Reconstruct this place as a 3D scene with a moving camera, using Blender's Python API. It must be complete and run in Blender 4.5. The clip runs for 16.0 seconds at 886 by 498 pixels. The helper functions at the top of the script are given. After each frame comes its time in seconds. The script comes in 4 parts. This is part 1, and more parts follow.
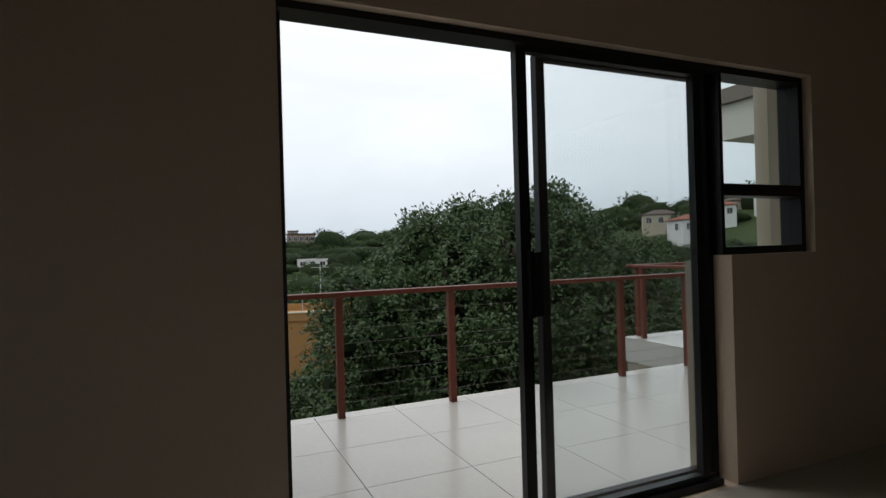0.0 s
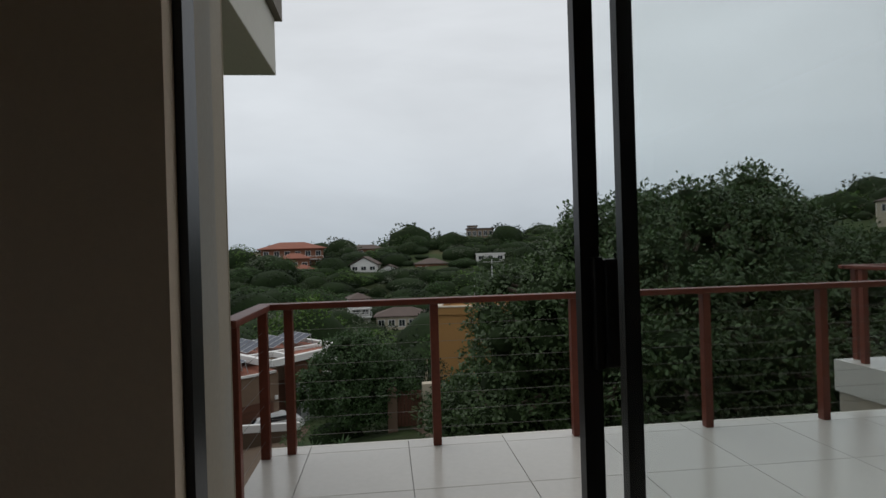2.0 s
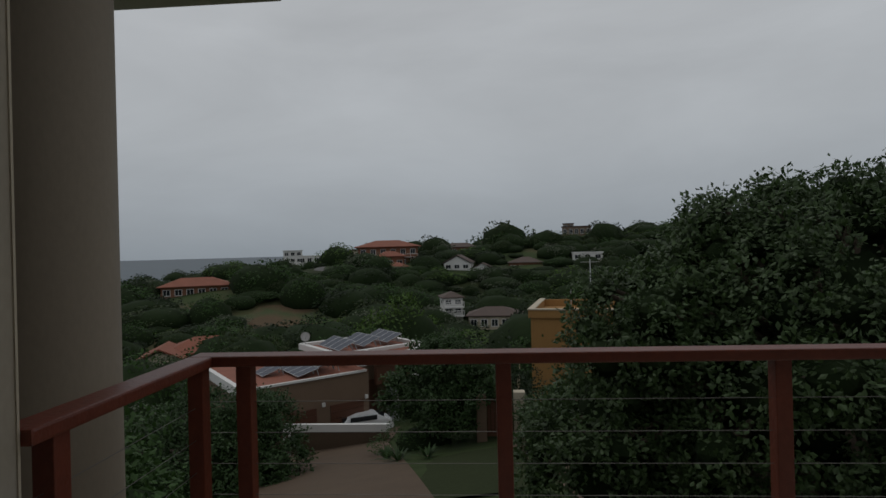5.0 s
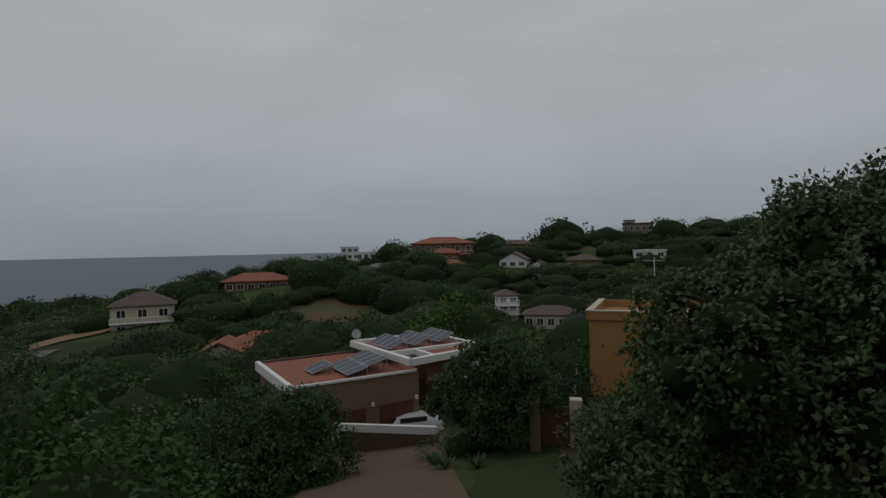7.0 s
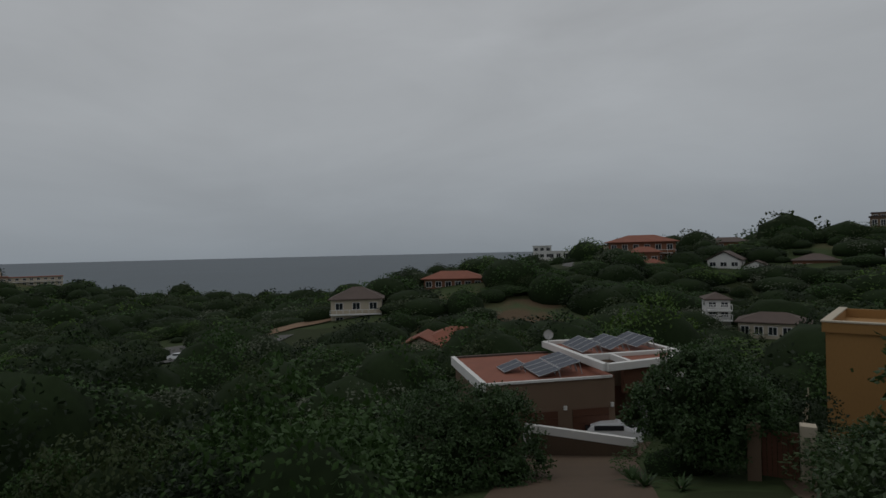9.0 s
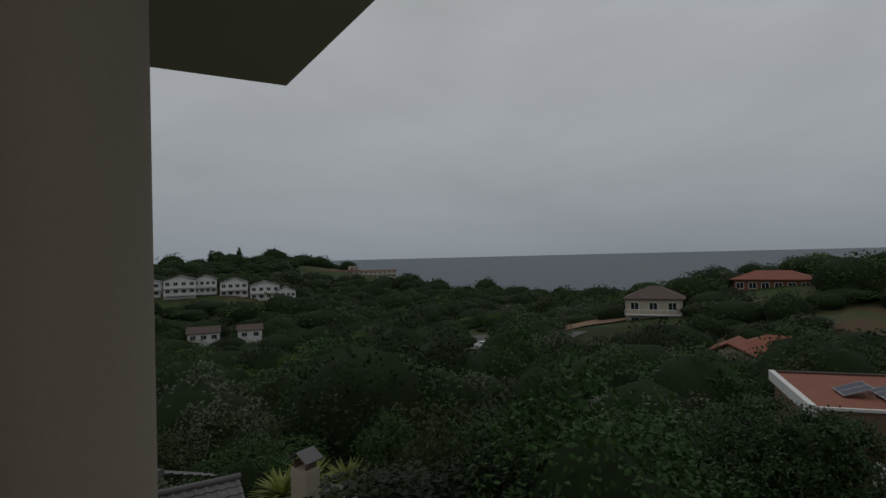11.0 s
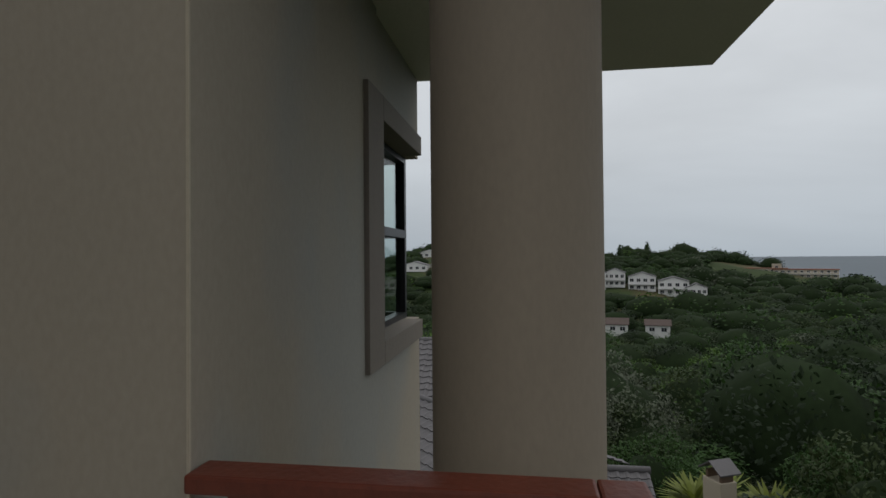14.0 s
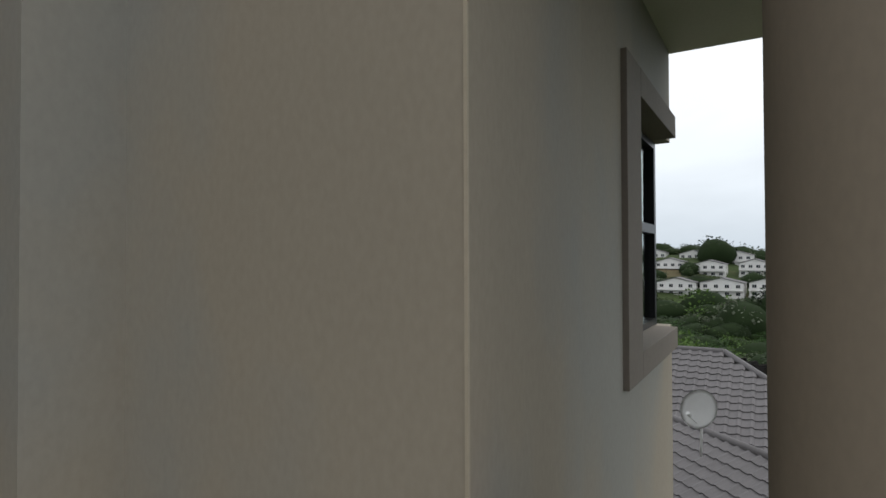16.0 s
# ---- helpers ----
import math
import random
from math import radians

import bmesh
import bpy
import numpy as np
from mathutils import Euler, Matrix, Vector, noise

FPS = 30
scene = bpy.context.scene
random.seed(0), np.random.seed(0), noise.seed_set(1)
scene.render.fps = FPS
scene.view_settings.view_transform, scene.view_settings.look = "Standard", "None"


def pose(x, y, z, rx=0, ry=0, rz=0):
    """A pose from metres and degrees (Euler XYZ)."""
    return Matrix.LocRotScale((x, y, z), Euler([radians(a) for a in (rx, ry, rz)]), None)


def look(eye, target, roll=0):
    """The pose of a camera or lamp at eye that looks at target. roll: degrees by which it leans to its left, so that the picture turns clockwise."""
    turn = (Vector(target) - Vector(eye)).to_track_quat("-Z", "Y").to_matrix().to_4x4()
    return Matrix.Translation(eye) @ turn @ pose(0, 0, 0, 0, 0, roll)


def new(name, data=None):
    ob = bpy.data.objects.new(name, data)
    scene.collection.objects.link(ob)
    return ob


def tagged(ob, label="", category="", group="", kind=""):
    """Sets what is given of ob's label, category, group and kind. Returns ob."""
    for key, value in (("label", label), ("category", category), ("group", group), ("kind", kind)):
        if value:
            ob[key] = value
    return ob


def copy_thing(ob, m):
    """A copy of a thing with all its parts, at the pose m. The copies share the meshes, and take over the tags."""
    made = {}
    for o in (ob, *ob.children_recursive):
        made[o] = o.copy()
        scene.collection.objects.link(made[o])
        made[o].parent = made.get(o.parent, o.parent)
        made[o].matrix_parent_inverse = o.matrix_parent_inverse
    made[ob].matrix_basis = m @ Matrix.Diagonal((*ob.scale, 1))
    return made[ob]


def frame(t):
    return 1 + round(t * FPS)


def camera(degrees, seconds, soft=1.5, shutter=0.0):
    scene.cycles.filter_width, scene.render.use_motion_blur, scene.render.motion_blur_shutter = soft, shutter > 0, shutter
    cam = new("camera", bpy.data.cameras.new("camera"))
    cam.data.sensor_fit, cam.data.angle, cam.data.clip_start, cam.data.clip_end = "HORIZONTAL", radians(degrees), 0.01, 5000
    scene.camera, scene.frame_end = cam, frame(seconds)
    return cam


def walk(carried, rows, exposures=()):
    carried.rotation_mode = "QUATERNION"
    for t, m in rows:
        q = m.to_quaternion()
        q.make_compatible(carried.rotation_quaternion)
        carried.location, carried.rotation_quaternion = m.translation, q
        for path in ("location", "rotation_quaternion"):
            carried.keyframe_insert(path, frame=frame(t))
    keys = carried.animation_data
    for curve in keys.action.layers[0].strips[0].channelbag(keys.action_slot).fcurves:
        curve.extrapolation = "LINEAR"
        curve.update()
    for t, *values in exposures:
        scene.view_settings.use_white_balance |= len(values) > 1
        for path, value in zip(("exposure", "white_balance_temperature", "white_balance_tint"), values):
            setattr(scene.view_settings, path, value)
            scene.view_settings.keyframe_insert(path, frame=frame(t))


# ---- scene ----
cam = camera(76.8, 16.0)
PATH = [
    (0, (-2.931, 0.515, 1.362), (-2.117, 2.342, 1.367), -1.6),
    (0.5, (-2.747, 0.632, 1.389), (-2.011, 2.491, 1.388), -1.5),
    (1, (-2.53, 0.741, 1.395), (-1.947, 2.654, 1.392), -1.7),
    (1.5, (-2.321, 0.888, 1.378), (-2.009, 2.864, 1.379), -1.8),
    (2, (-2.175, 1.141, 1.38), (-1.972, 3.130, 1.382), -1.7),
    (2.5, (-2.069, 1.399, 1.393), (-1.928, 3.394, 1.396), -1.7),
    (3, (-1.972, 1.695, 1.406), (-1.947, 3.695, 1.41), -1.6),
    (3.5, (-1.93, 1.952, 1.405), (-2.004, 3.951, 1.409), -1.7),
    (4, (-1.93, 2.215, 1.434), (-2.041, 4.211, 1.439), -1.6),
    (6.5, (-1.863, 4.19, 1.42), (-2.102, 6.176, 1.42), -1.2),
    (7, (-1.791, 4.5, 1.431), (-2.123, 6.472, 1.429), -1.2),
    (7.5, (-1.77, 4.721, 1.426), (-2.165, 6.682, 1.423), -1.3),
    (8, (-1.807, 4.951, 1.42), (-2.327, 6.882, 1.419), -1.4),
    (8.5, (-1.815, 4.985, 1.433), (-2.544, 6.847, 1.437), -1.4),
    (9, (-1.887, 4.942, 1.486), (-2.859, 6.69, 1.495), -1.3),
    (9.5, (-1.842, 4.929, 1.544), (-3.05, 6.523, 1.558), -1.4),
    (10, (-1.812, 4.956, 1.538), (-3.217, 6.38, 1.556), -1.4),
    (12.5, (-1.835, 5.03, 1.52), (-3.797, 5.417, 1.552), -1.1),
    (13, (-1.845, 5.005, 1.512), (-3.839, 5.156, 1.544), -0.8),
    (13.5, (-1.816, 4.96, 1.505), (-3.814, 4.888, 1.535), -0.7),
    (14, (-1.859, 4.914, 1.505), (-3.836, 4.614, 1.534), -0.5),
    (14.5, (-1.93, 4.845, 1.495), (-3.859, 4.318, 1.527), -0.5),
    (15, (-2.009, 4.767, 1.499), (-3.874, 4.048, 1.531), -0.3),
    (15.5, (-2.048, 4.707, 1.488), (-3.852, 3.844, 1.523), -0.2),
    (16, (-2.112, 4.644, 1.49), (-3.834, 3.628, 1.524), -0.2),
]
EXPOSURES = [(0, 0.75), (1, 0.68), (1.5, 0.42), (2.5, 0.1), (3.2, -0.1), (4, -0.35), (6.5, -0.6), (9, -0.75), (12.5, -0.75), (13, -0.65), (13.5, -0.22), (14, 0.08), (14.5, 0.25), (15, 0.52), (16, 0.8)]
walk(cam, [(t, look(eye, target, roll)) for t, eye, target, roll in PATH], EXPOSURES)

# ---- world, sun, exposure ----

world = bpy.data.worlds.new("overcast_sky")
scene.world = world
world.use_nodes = True
wn, wl = world.node_tree.nodes, world.node_tree.links
wn.clear()


def wnode(kind, **kw):
    n = wn.new(kind)
    for k, v in kw.items():
        n.inputs[k].default_value = v
    return n


w_out = wn.new("ShaderNodeOutputWorld")
w_bg = wnode("ShaderNodeBackground", Strength=0.1)
w_sky = wn.new("ShaderNodeTexSky")
w_sky.sky_type, w_sky.sun_disc = "NISHITA", False
w_sky.sun_elevation, w_sky.sun_rotation = radians(50), radians(-60)
w_hsv = wnode("ShaderNodeHueSaturation", Saturation=0.12, Value=0.6)
wl.new(w_sky.outputs[0], w_hsv.inputs["Color"])
w_co = wn.new("ShaderNodeTexCoord")
w_sep = wn.new("ShaderNodeSeparateXYZ")
wl.new(w_co.outputs["Generated"], w_sep.inputs[0])
w_ramp = wn.new("ShaderNodeValToRGB")
els = w_ramp.color_ramp.elements
els[0].position, els[0].color = 0.0, (0.37, 0.42, 0.47, 1)
els[1].position, els[1].color = 1.0, (0.685, 0.71, 0.735, 1)
for p, c in ((0.05, (0.42, 0.465, 0.51, 1)), (0.2, (0.55, 0.585, 0.62, 1)), (0.45, (0.645, 0.67, 0.70, 1))):
    e = els.new(p)
    e.color = c
wl.new(w_sep.outputs[2], w_ramp.inputs[0])
w_map = wn.new("ShaderNodeMapping")
w_map.inputs["Scale"].default_value = (1.0, 1.0, 3.2)
wl.new(w_co.outputs["Generated"], w_map.inputs[0])
w_noise = wnode("ShaderNodeTexNoise", Scale=1.7, Detail=5.0, Roughness=0.55, Distortion=0.4)
wl.new(w_map.outputs[0], w_noise.inputs["Vector"])
w_nr = wnode("ShaderNodeMapRange")
w_nr.inputs["From Min"].default_value, w_nr.inputs["From Max"].default_value = 0.3, 0.7
w_nr.inputs["To Min"].default_value, w_nr.inputs["To Max"].default_value = 9.0, 11.0
wl.new(w_noise.outputs[0], w_nr.inputs["Value"])
w_mul = wn.new("ShaderNodeVectorMath")
w_mul.operation = "MULTIPLY"
wl.new(w_ramp.outputs[0], w_mul.inputs[0])
wl.new(w_nr.outputs[0], w_mul.inputs[1])
w_mix = wn.new("ShaderNodeMix")
w_mix.data_type = "RGBA"
w_mix.inputs[0].default_value = 0.94
wl.new(w_hsv.outputs[0], w_mix.inputs[6])
wl.new(w_mul.outputs[0], w_mix.inputs[7])
wl.new(w_mix.outputs[2], w_bg.inputs[0])
wl.new(w_bg.outputs[0], w_out.inputs[0])

sun_data = bpy.data.lights.new("sun", "SUN")
sun_data.energy, sun_data.angle, sun_data.color = 0.5, radians(40), (1.0, 0.97, 0.93)
sun = new("sun", sun_data)
sun.matrix_world = look((0, 0, 60), (20, -24, 0))


# ---- materials ----
def material(name, colour, rough=0.8, metal=0.0, var=0.12, scale=3.0, fine=40.0, bump=0.2, bump_dist=0.01, random_obj=0.0, island=0.0, spec=0.4, stretch=(1, 1, 1), transl=0.0, second=None, second_amount=0.5):
    """A procedural surface: colour varied at two scales, with fine relief."""
    m = bpy.data.materials.new(name)
    m.use_nodes = True
    n, l = m.node_tree.nodes, m.node_tree.links
    b = n["Principled BSDF"]
    b.inputs["Roughness"].default_value, b.inputs["Metallic"].default_value = rough, metal
    b.inputs["Specular IOR Level"].default_value = spec
    co = n.new("ShaderNodeTexCoord")
    mp = n.new("ShaderNodeMapping")
    mp.inputs["Scale"].default_value = stretch
    l.new(co.outputs["Object"], mp.inputs[0])
    a, f = n.new("ShaderNodeTexNoise"), n.new("ShaderNodeTexNoise")
    for t, s in ((a, scale), (f, fine)):
        t.inputs["Scale"].default_value, t.inputs["Detail"].default_value = s, 4
        l.new(mp.outputs[0], t.inputs["Vector"])
    add = n.new("ShaderNodeMath")
    add.operation = "ADD"
    l.new(a.outputs[0], add.inputs[0])
    l.new(f.outputs[0], add.inputs[1])
    last = add.outputs[0]
    for amount, kind in ((random_obj, "obj"), (island, "isl")):
        if amount:
            src = n.new("ShaderNodeObjectInfo").outputs["Random"] if kind == "obj" else n.new("ShaderNodeNewGeometry").outputs["Random Per Island"]
            ma = n.new("ShaderNodeMath")
            ma.operation = "MULTIPLY_ADD"
            l.new(src, ma.inputs[0])
            ma.inputs[1].default_value = amount / max(var, 0.01)
            l.new(last, ma.inputs[2])
            sub = n.new("ShaderNodeMath")
            sub.operation = "SUBTRACT"
            l.new(ma.outputs[0], sub.inputs[0])
            sub.inputs[1].default_value = amount / max(var, 0.01) * 0.5
            last = sub.outputs[0]
    mr = n.new("ShaderNodeMapRange")
    mr.clamp = False
    mr.inputs["From Min"].default_value, mr.inputs["From Max"].default_value = 0.5, 1.5
    mr.inputs["To Min"].default_value, mr.inputs["To Max"].default_value = 1 - var, 1 + var
    l.new(last, mr.inputs["Value"])
    mx = n.new("ShaderNodeVectorMath")
    mx.operation = "MULTIPLY"
    l.new(mr.outputs[0], mx.inputs[1])
    if second:
        sm = n.new("ShaderNodeMix")
        sm.data_type = "RGBA"
        sm.inputs[6].default_value, sm.inputs[7].default_value = (*colour, 1), (*second, 1)
        sr = n.new("ShaderNodeMapRange")
        sr.inputs["From Min"].default_value, sr.inputs["From Max"].default_value = 0.62 - 0.3 * second_amount, 0.75 - 0.3 * second_amount
        l.new(a.outputs[0], sr.inputs["Value"])
        l.new(sr.outputs[0], sm.inputs[0])
        l.new(sm.outputs[2], mx.inputs[0])
    else:
        mx.inputs[0].default_value = colour
    l.new(mx.outputs[0], b.inputs["Base Color"])
    if bump:
        bp = n.new("ShaderNodeBump")
        bp.inputs["Strength"].default_value, bp.inputs["Distance"].default_value = bump, bump_dist
        l.new(f.outputs[0], bp.inputs["Height"])
        l.new(bp.outputs[0], b.inputs["Normal"])
    if transl:
        tr = n.new("ShaderNodeBsdfTranslucent")
        l.new(mx.outputs[0], tr.inputs[0])
        ms = n.new("ShaderNodeMixShader")
        ms.inputs[0].default_value = transl
        l.new(b.outputs[0], ms.inputs[1])
        l.new(tr.outputs[0], ms.inputs[2])
        l.new(ms.outputs[0], n["Material Output"].inputs[0])
    return m


def glass_material(name, tint=(0.9, 0.94, 0.93)):
    """A thin clear pane: mostly see-through with a mirror gloss by Fresnel."""
    m = bpy.data.materials.new(name)
    m.use_nodes = True
    n, l = m.node_tree.nodes, m.node_tree.links
    n.remove(n["Principled BSDF"])
    t, g, w, x = n.new("ShaderNodeBsdfTransparent"), n.new("ShaderNodeBsdfGlossy"), n.new("ShaderNodeLayerWeight"), n.new("ShaderNodeMixShader")
    f = n.new("ShaderNodeMapRange")
    w.inputs["Blend"].default_value = 0.25
    f.inputs["To Min"].default_value, f.inputs["To Max"].default_value = 0.025, 0.25
    l.new(w.outputs["Facing"], f.inputs["Value"])
    t.inputs[0].default_value = (*tint, 1)
    g.inputs["Roughness"].default_value = 0.02
    l.new(f.outputs[0], x.inputs[0])
    l.new(t.outputs[0], x.inputs[1])
    l.new(g.outputs[0], x.inputs[2])
    l.new(x.outputs[0], n["Material Output"].inputs[0])
    return m


M_INNER = material("beige_interior_plaster", (0.72, 0.585, 0.45), 0.85, var=0.05, scale=1.2, fine=60, bump=0.12)
M_CEIL = material("white_ceiling_paint", (0.78, 0.75, 0.70), 0.9, var=0.04)
M_ROOMFLOOR = material("cream_floor_tile", (0.50, 0.46, 0.40), 0.35, var=0.06, scale=2)
M_PLASTER = material("taupe_exterior_plaster", (0.348, 0.304, 0.240), 0.82, var=0.10, scale=0.9, fine=55, bump=0.12, bump_dist=0.004, stretch=(1, 1, 0.6), second=(0.30, 0.288, 0.256), second_amount=0.45)
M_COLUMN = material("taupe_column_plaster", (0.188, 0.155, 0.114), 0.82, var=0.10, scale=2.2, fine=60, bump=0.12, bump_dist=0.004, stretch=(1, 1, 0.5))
M_SURROUND = material("dark_taupe_trim", (0.20, 0.172, 0.145), 0.8, var=0.08, scale=2, bump=0.2)
M_SLAB = material("pale_fascia_paint", (0.60, 0.58, 0.52), 0.8, var=0.07, scale=1.0, stretch=(1, 1, 0.3))
M_ALU = material("charcoal_aluminium", (0.017, 0.018, 0.02), 0.38, metal=0.3, var=0.1, scale=4, bump=0.05)
M_HANDLE = material("black_plastic", (0.012, 0.012, 0.014), 0.4, var=0.08)
M_GLASS = glass_material("window_glass")
M_GLASS2 = glass_material("tinted_door_glass", (0.97, 0.985, 0.985))
M_TILE = material("cream_porcelain_tile", (0.55, 0.53, 0.49), 0.22, var=0.05, scale=2.2, fine=25, bump=0.04, random_obj=0.03, spec=0.5)
M_GROUT = material("grey_grout", (0.22, 0.21, 0.20), 0.9, var=0.15, scale=6)
M_RAIL = material("red_stained_hardwood", (0.145, 0.034, 0.018), 0.45, var=0.25, scale=5, fine=50, bump=0.2, stretch=(1, 1, 1), random_obj=0.06)
M_WIRE = material("steel_cable", (0.16, 0.15, 0.14), 0.45, metal=0.8, var=0.05)
M_BARK = material("grey_brown_bark", (0.11, 0.085, 0.065), 0.95, var=0.3, scale=5, fine=25, bump=0.6, bump_dist=0.03)
M_LEAF = material("broad_dark_leaf", (0.046, 0.078, 0.026), 0.5, var=0.3, scale=0.5, fine=4, bump=0.0, island=0.28, transl=0.25, spec=0.3)
M_LEAF_B = material("mid_green_leaf", (0.036, 0.072, 0.021), 0.55, var=0.3, scale=0.3, fine=3, bump=0.0, island=0.28, transl=0.25, spec=0.3)
M_BUSHES = [material(n, c, 0.65, var=0.25, scale=0.12, fine=0.7, bump=0.0, island=0.12, transl=0.2, spec=0.2) for n, c in (
    ("dark_coastal_leaf", (0.016, 0.028, 0.011)), ("olive_coastal_leaf", (0.040, 0.058, 0.020)), ("green_coastal_leaf", (0.036, 0.076, 0.018)),
    ("fresh_coastal_leaf", (0.070, 0.125, 0.025)), ("silvery_coastal_leaf", (0.105, 0.120, 0.082)))]
# near-black green: the shade deep inside foliage, put into the core's colour
M_BUSHCORE = material("bush_core_shade_colour", (0.016, 0.027, 0.010), 0.95, var=0.35, scale=0.2, fine=2, bump=0.0, spec=0.1)
M_GROUND = material("grass_and_scrub", (0.042, 0.060, 0.022), 0.95, var=0.35, scale=0.03, fine=0.8, bump=0.4, bump_dist=0.15, second=(0.085, 0.068, 0.038), second_amount=0.3, spec=0.15)
M_LAWN = material("mown_grass", (0.027, 0.036, 0.013), 0.95, var=0.25, scale=0.2, fine=6, bump=0.3, bump_dist=0.05, spec=0.15)
M_EARTH = material("bare_red_earth", (0.20, 0.125, 0.075), 0.95, var=0.3, scale=0.25, fine=3, bump=0.4, bump_dist=0.1)
M_DRYGRASS = material("dry_hill_grass", (0.095, 0.062, 0.032), 0.95, var=0.3, scale=0.1, fine=2, bump=0.4, bump_dist=0.1, second=(0.05, 0.066, 0.024), second_amount=0.5)
M_ROAD = material("worn_asphalt", (0.095, 0.092, 0.088), 0.9, var=0.2, scale=0.3, fine=8, bump=0.2)
M_PAVER = material("brown_paving", (0.088, 0.058, 0.036), 0.85, var=0.2, scale=0.8, fine=14, bump=0.2)
M_SEA = material("grey_blue_sea", (0.066, 0.09, 0.11), 0.55, var=0.12, scale=0.004, fine=0.12, bump=0.5, bump_dist=0.5, spec=0.25)
M_WHITEWALL = material("white_house_paint", (0.64, 0.63, 0.61), 0.8, var=0.08, scale=0.4, bump=0.05)
M_CREAMWALL = material("cream_house_paint", (0.45, 0.39, 0.30), 0.8, var=0.1, scale=0.4, bump=0.05)
M_BROWNWALL = material("brown_house_plaster", (0.17, 0.115, 0.078), 0.85, var=0.12, scale=0.5, bump=0.1)
M_BRICKWALL = material("orange_brick_wall", (0.21, 0.095, 0.055), 0.85, var=0.15, scale=0.6, fine=6, bump=0.1)
M_OCHRE = material("ochre_plaster", (0.30, 0.16, 0.052), 0.8, var=0.1, scale=0.5, fine=12, bump=0.1, stretch=(1, 1, 0.3))
M_REDROOF = material("terracotta_roof", (0.215, 0.072, 0.042), 0.8, var=0.2, scale=0.6, fine=5, bump=0.2)
M_DARKROOF = material("dark_brown_roof", (0.085, 0.06, 0.05), 0.8, var=0.2, scale=0.6, fine=5, bump=0.2)
M_GREYTILE = material("grey_concrete_roof_tile", (0.105, 0.098, 0.10), 0.65, var=0.15, scale=1.0, fine=20, bump=0.15, random_obj=0.04, island=0.06)
M_DARKWIN = material("dark_window_glass", (0.02, 0.024, 0.028), 0.12, var=0.1, spec=0.6)
M_SOLAR = material("blue_solar_cell", (0.02, 0.028, 0.05), 0.4, var=0.15, scale=2, bump=0.0, spec=0.3)
M_FRAMEMETAL = material("pale_metal_frame", (0.36, 0.37, 0.38), 0.45, metal=0.4, var=0.05)
M_GARAGE = material("dark_timber_garage_door", (0.10, 0.042, 0.025), 0.55, var=0.25, scale=1, fine=8, stretch=(0.3, 0.3, 4))
M_CARWHITE = material("white_car_paint", (0.72, 0.73, 0.74), 0.2, var=0.02, spec=0.6)
M_RUBBER = material("black_rubber", (0.02, 0.02, 0.02), 0.8, var=0.1)
M_DISH = material("pale_grey_dish", (0.50, 0.50, 0.49), 0.5, var=0.06)
M_PALM = material("yellow_green_palm", (0.17, 0.20, 0.035), 0.6, var=0.25, scale=2, bump=0, island=0.2, transl=0.25)


# ---- mesh helpers ----
def box(bm, x0, x1, y0, y1, z0, z1):
    vs = [bm.verts.new((x, y, z)) for z in (z0, z1) for x, y in ((x0, y0), (x1, y0), (x1, y1), (x0, y1))]
    for f in ((3, 2, 1, 0), (4, 5, 6, 7), (0, 1, 5, 4), (1, 2, 6, 5), (2, 3, 7, 6), (3, 0, 4, 7)):
        bm.faces.new([vs[i] for i in f])
    return vs


def boxes(*rows):
    bm = bmesh.new()
    for r in rows:
        box(bm, *r)
    return bm


def prism(outline, z0, z1):
    """A prism over a counter-clockwise outline."""
    bm = bmesh.new()
    a = [bm.verts.new((x, y, z0)) for x, y in outline]
    b = [bm.verts.new((x, y, z1)) for x, y in outline]
    k = len(outline)
    bm.faces.new(a[::-1])
    bm.faces.new(b)
    for i in range(k):
        bm.faces.new((a[i], a[(i + 1) % k], b[(i + 1) % k], b[i]))
    return bm


def bevelled(bm, w=0.006, seg=2):
    bmesh.ops.bevel(bm, geom=bm.edges[:], offset=w, segments=seg, affect="EDGES", profile=0.6)
    return bm


def cyl(bm, p, q, r0, r1, seg=12, caps=True):
    p, q = Vector(p), Vector(q)
    m = (q - p).to_track_quat("Z", "Y").to_matrix()
    a, b = [], []
    for i in range(seg):
        c = m @ Vector((math.cos(i * math.tau / seg), math.sin(i * math.tau / seg), 0))
        a.append(bm.verts.new(p + c * r0))
        b.append(bm.verts.new(q + c * r1))
    for i in range(seg):
        f = bm.faces.new((a[i], a[(i + 1) % seg], b[(i + 1) % seg], b[i]))
        f.smooth = seg > 6
    if caps:
        bm.faces.new(a[::-1])
        bm.faces.new(b)
    return bm


def mesh_of(name, bm, mat):
    me = bpy.data.meshes.new(name)
    bm.normal_update()
    bm.to_mesh(me)
    bm.free()
    me.materials.append(mat)
    return me


def part(name, bm, mat, parent=None, label=""):
    ob = new(name, mesh_of(name, bm, mat))
    ob.parent = parent
    return tagged(ob, label)


def thing(name, label, category, m=None, group="", kind=""):
    ob = new(name)
    ob.empty_display_size = 0.2
    if m is not None:
        ob.matrix_world = m
    return tagged(ob, label, category, group, kind)


def structure(name, bm, mat, label="", category=""):
    return tagged(part(name, bm, mat), label, category, kind="structure")


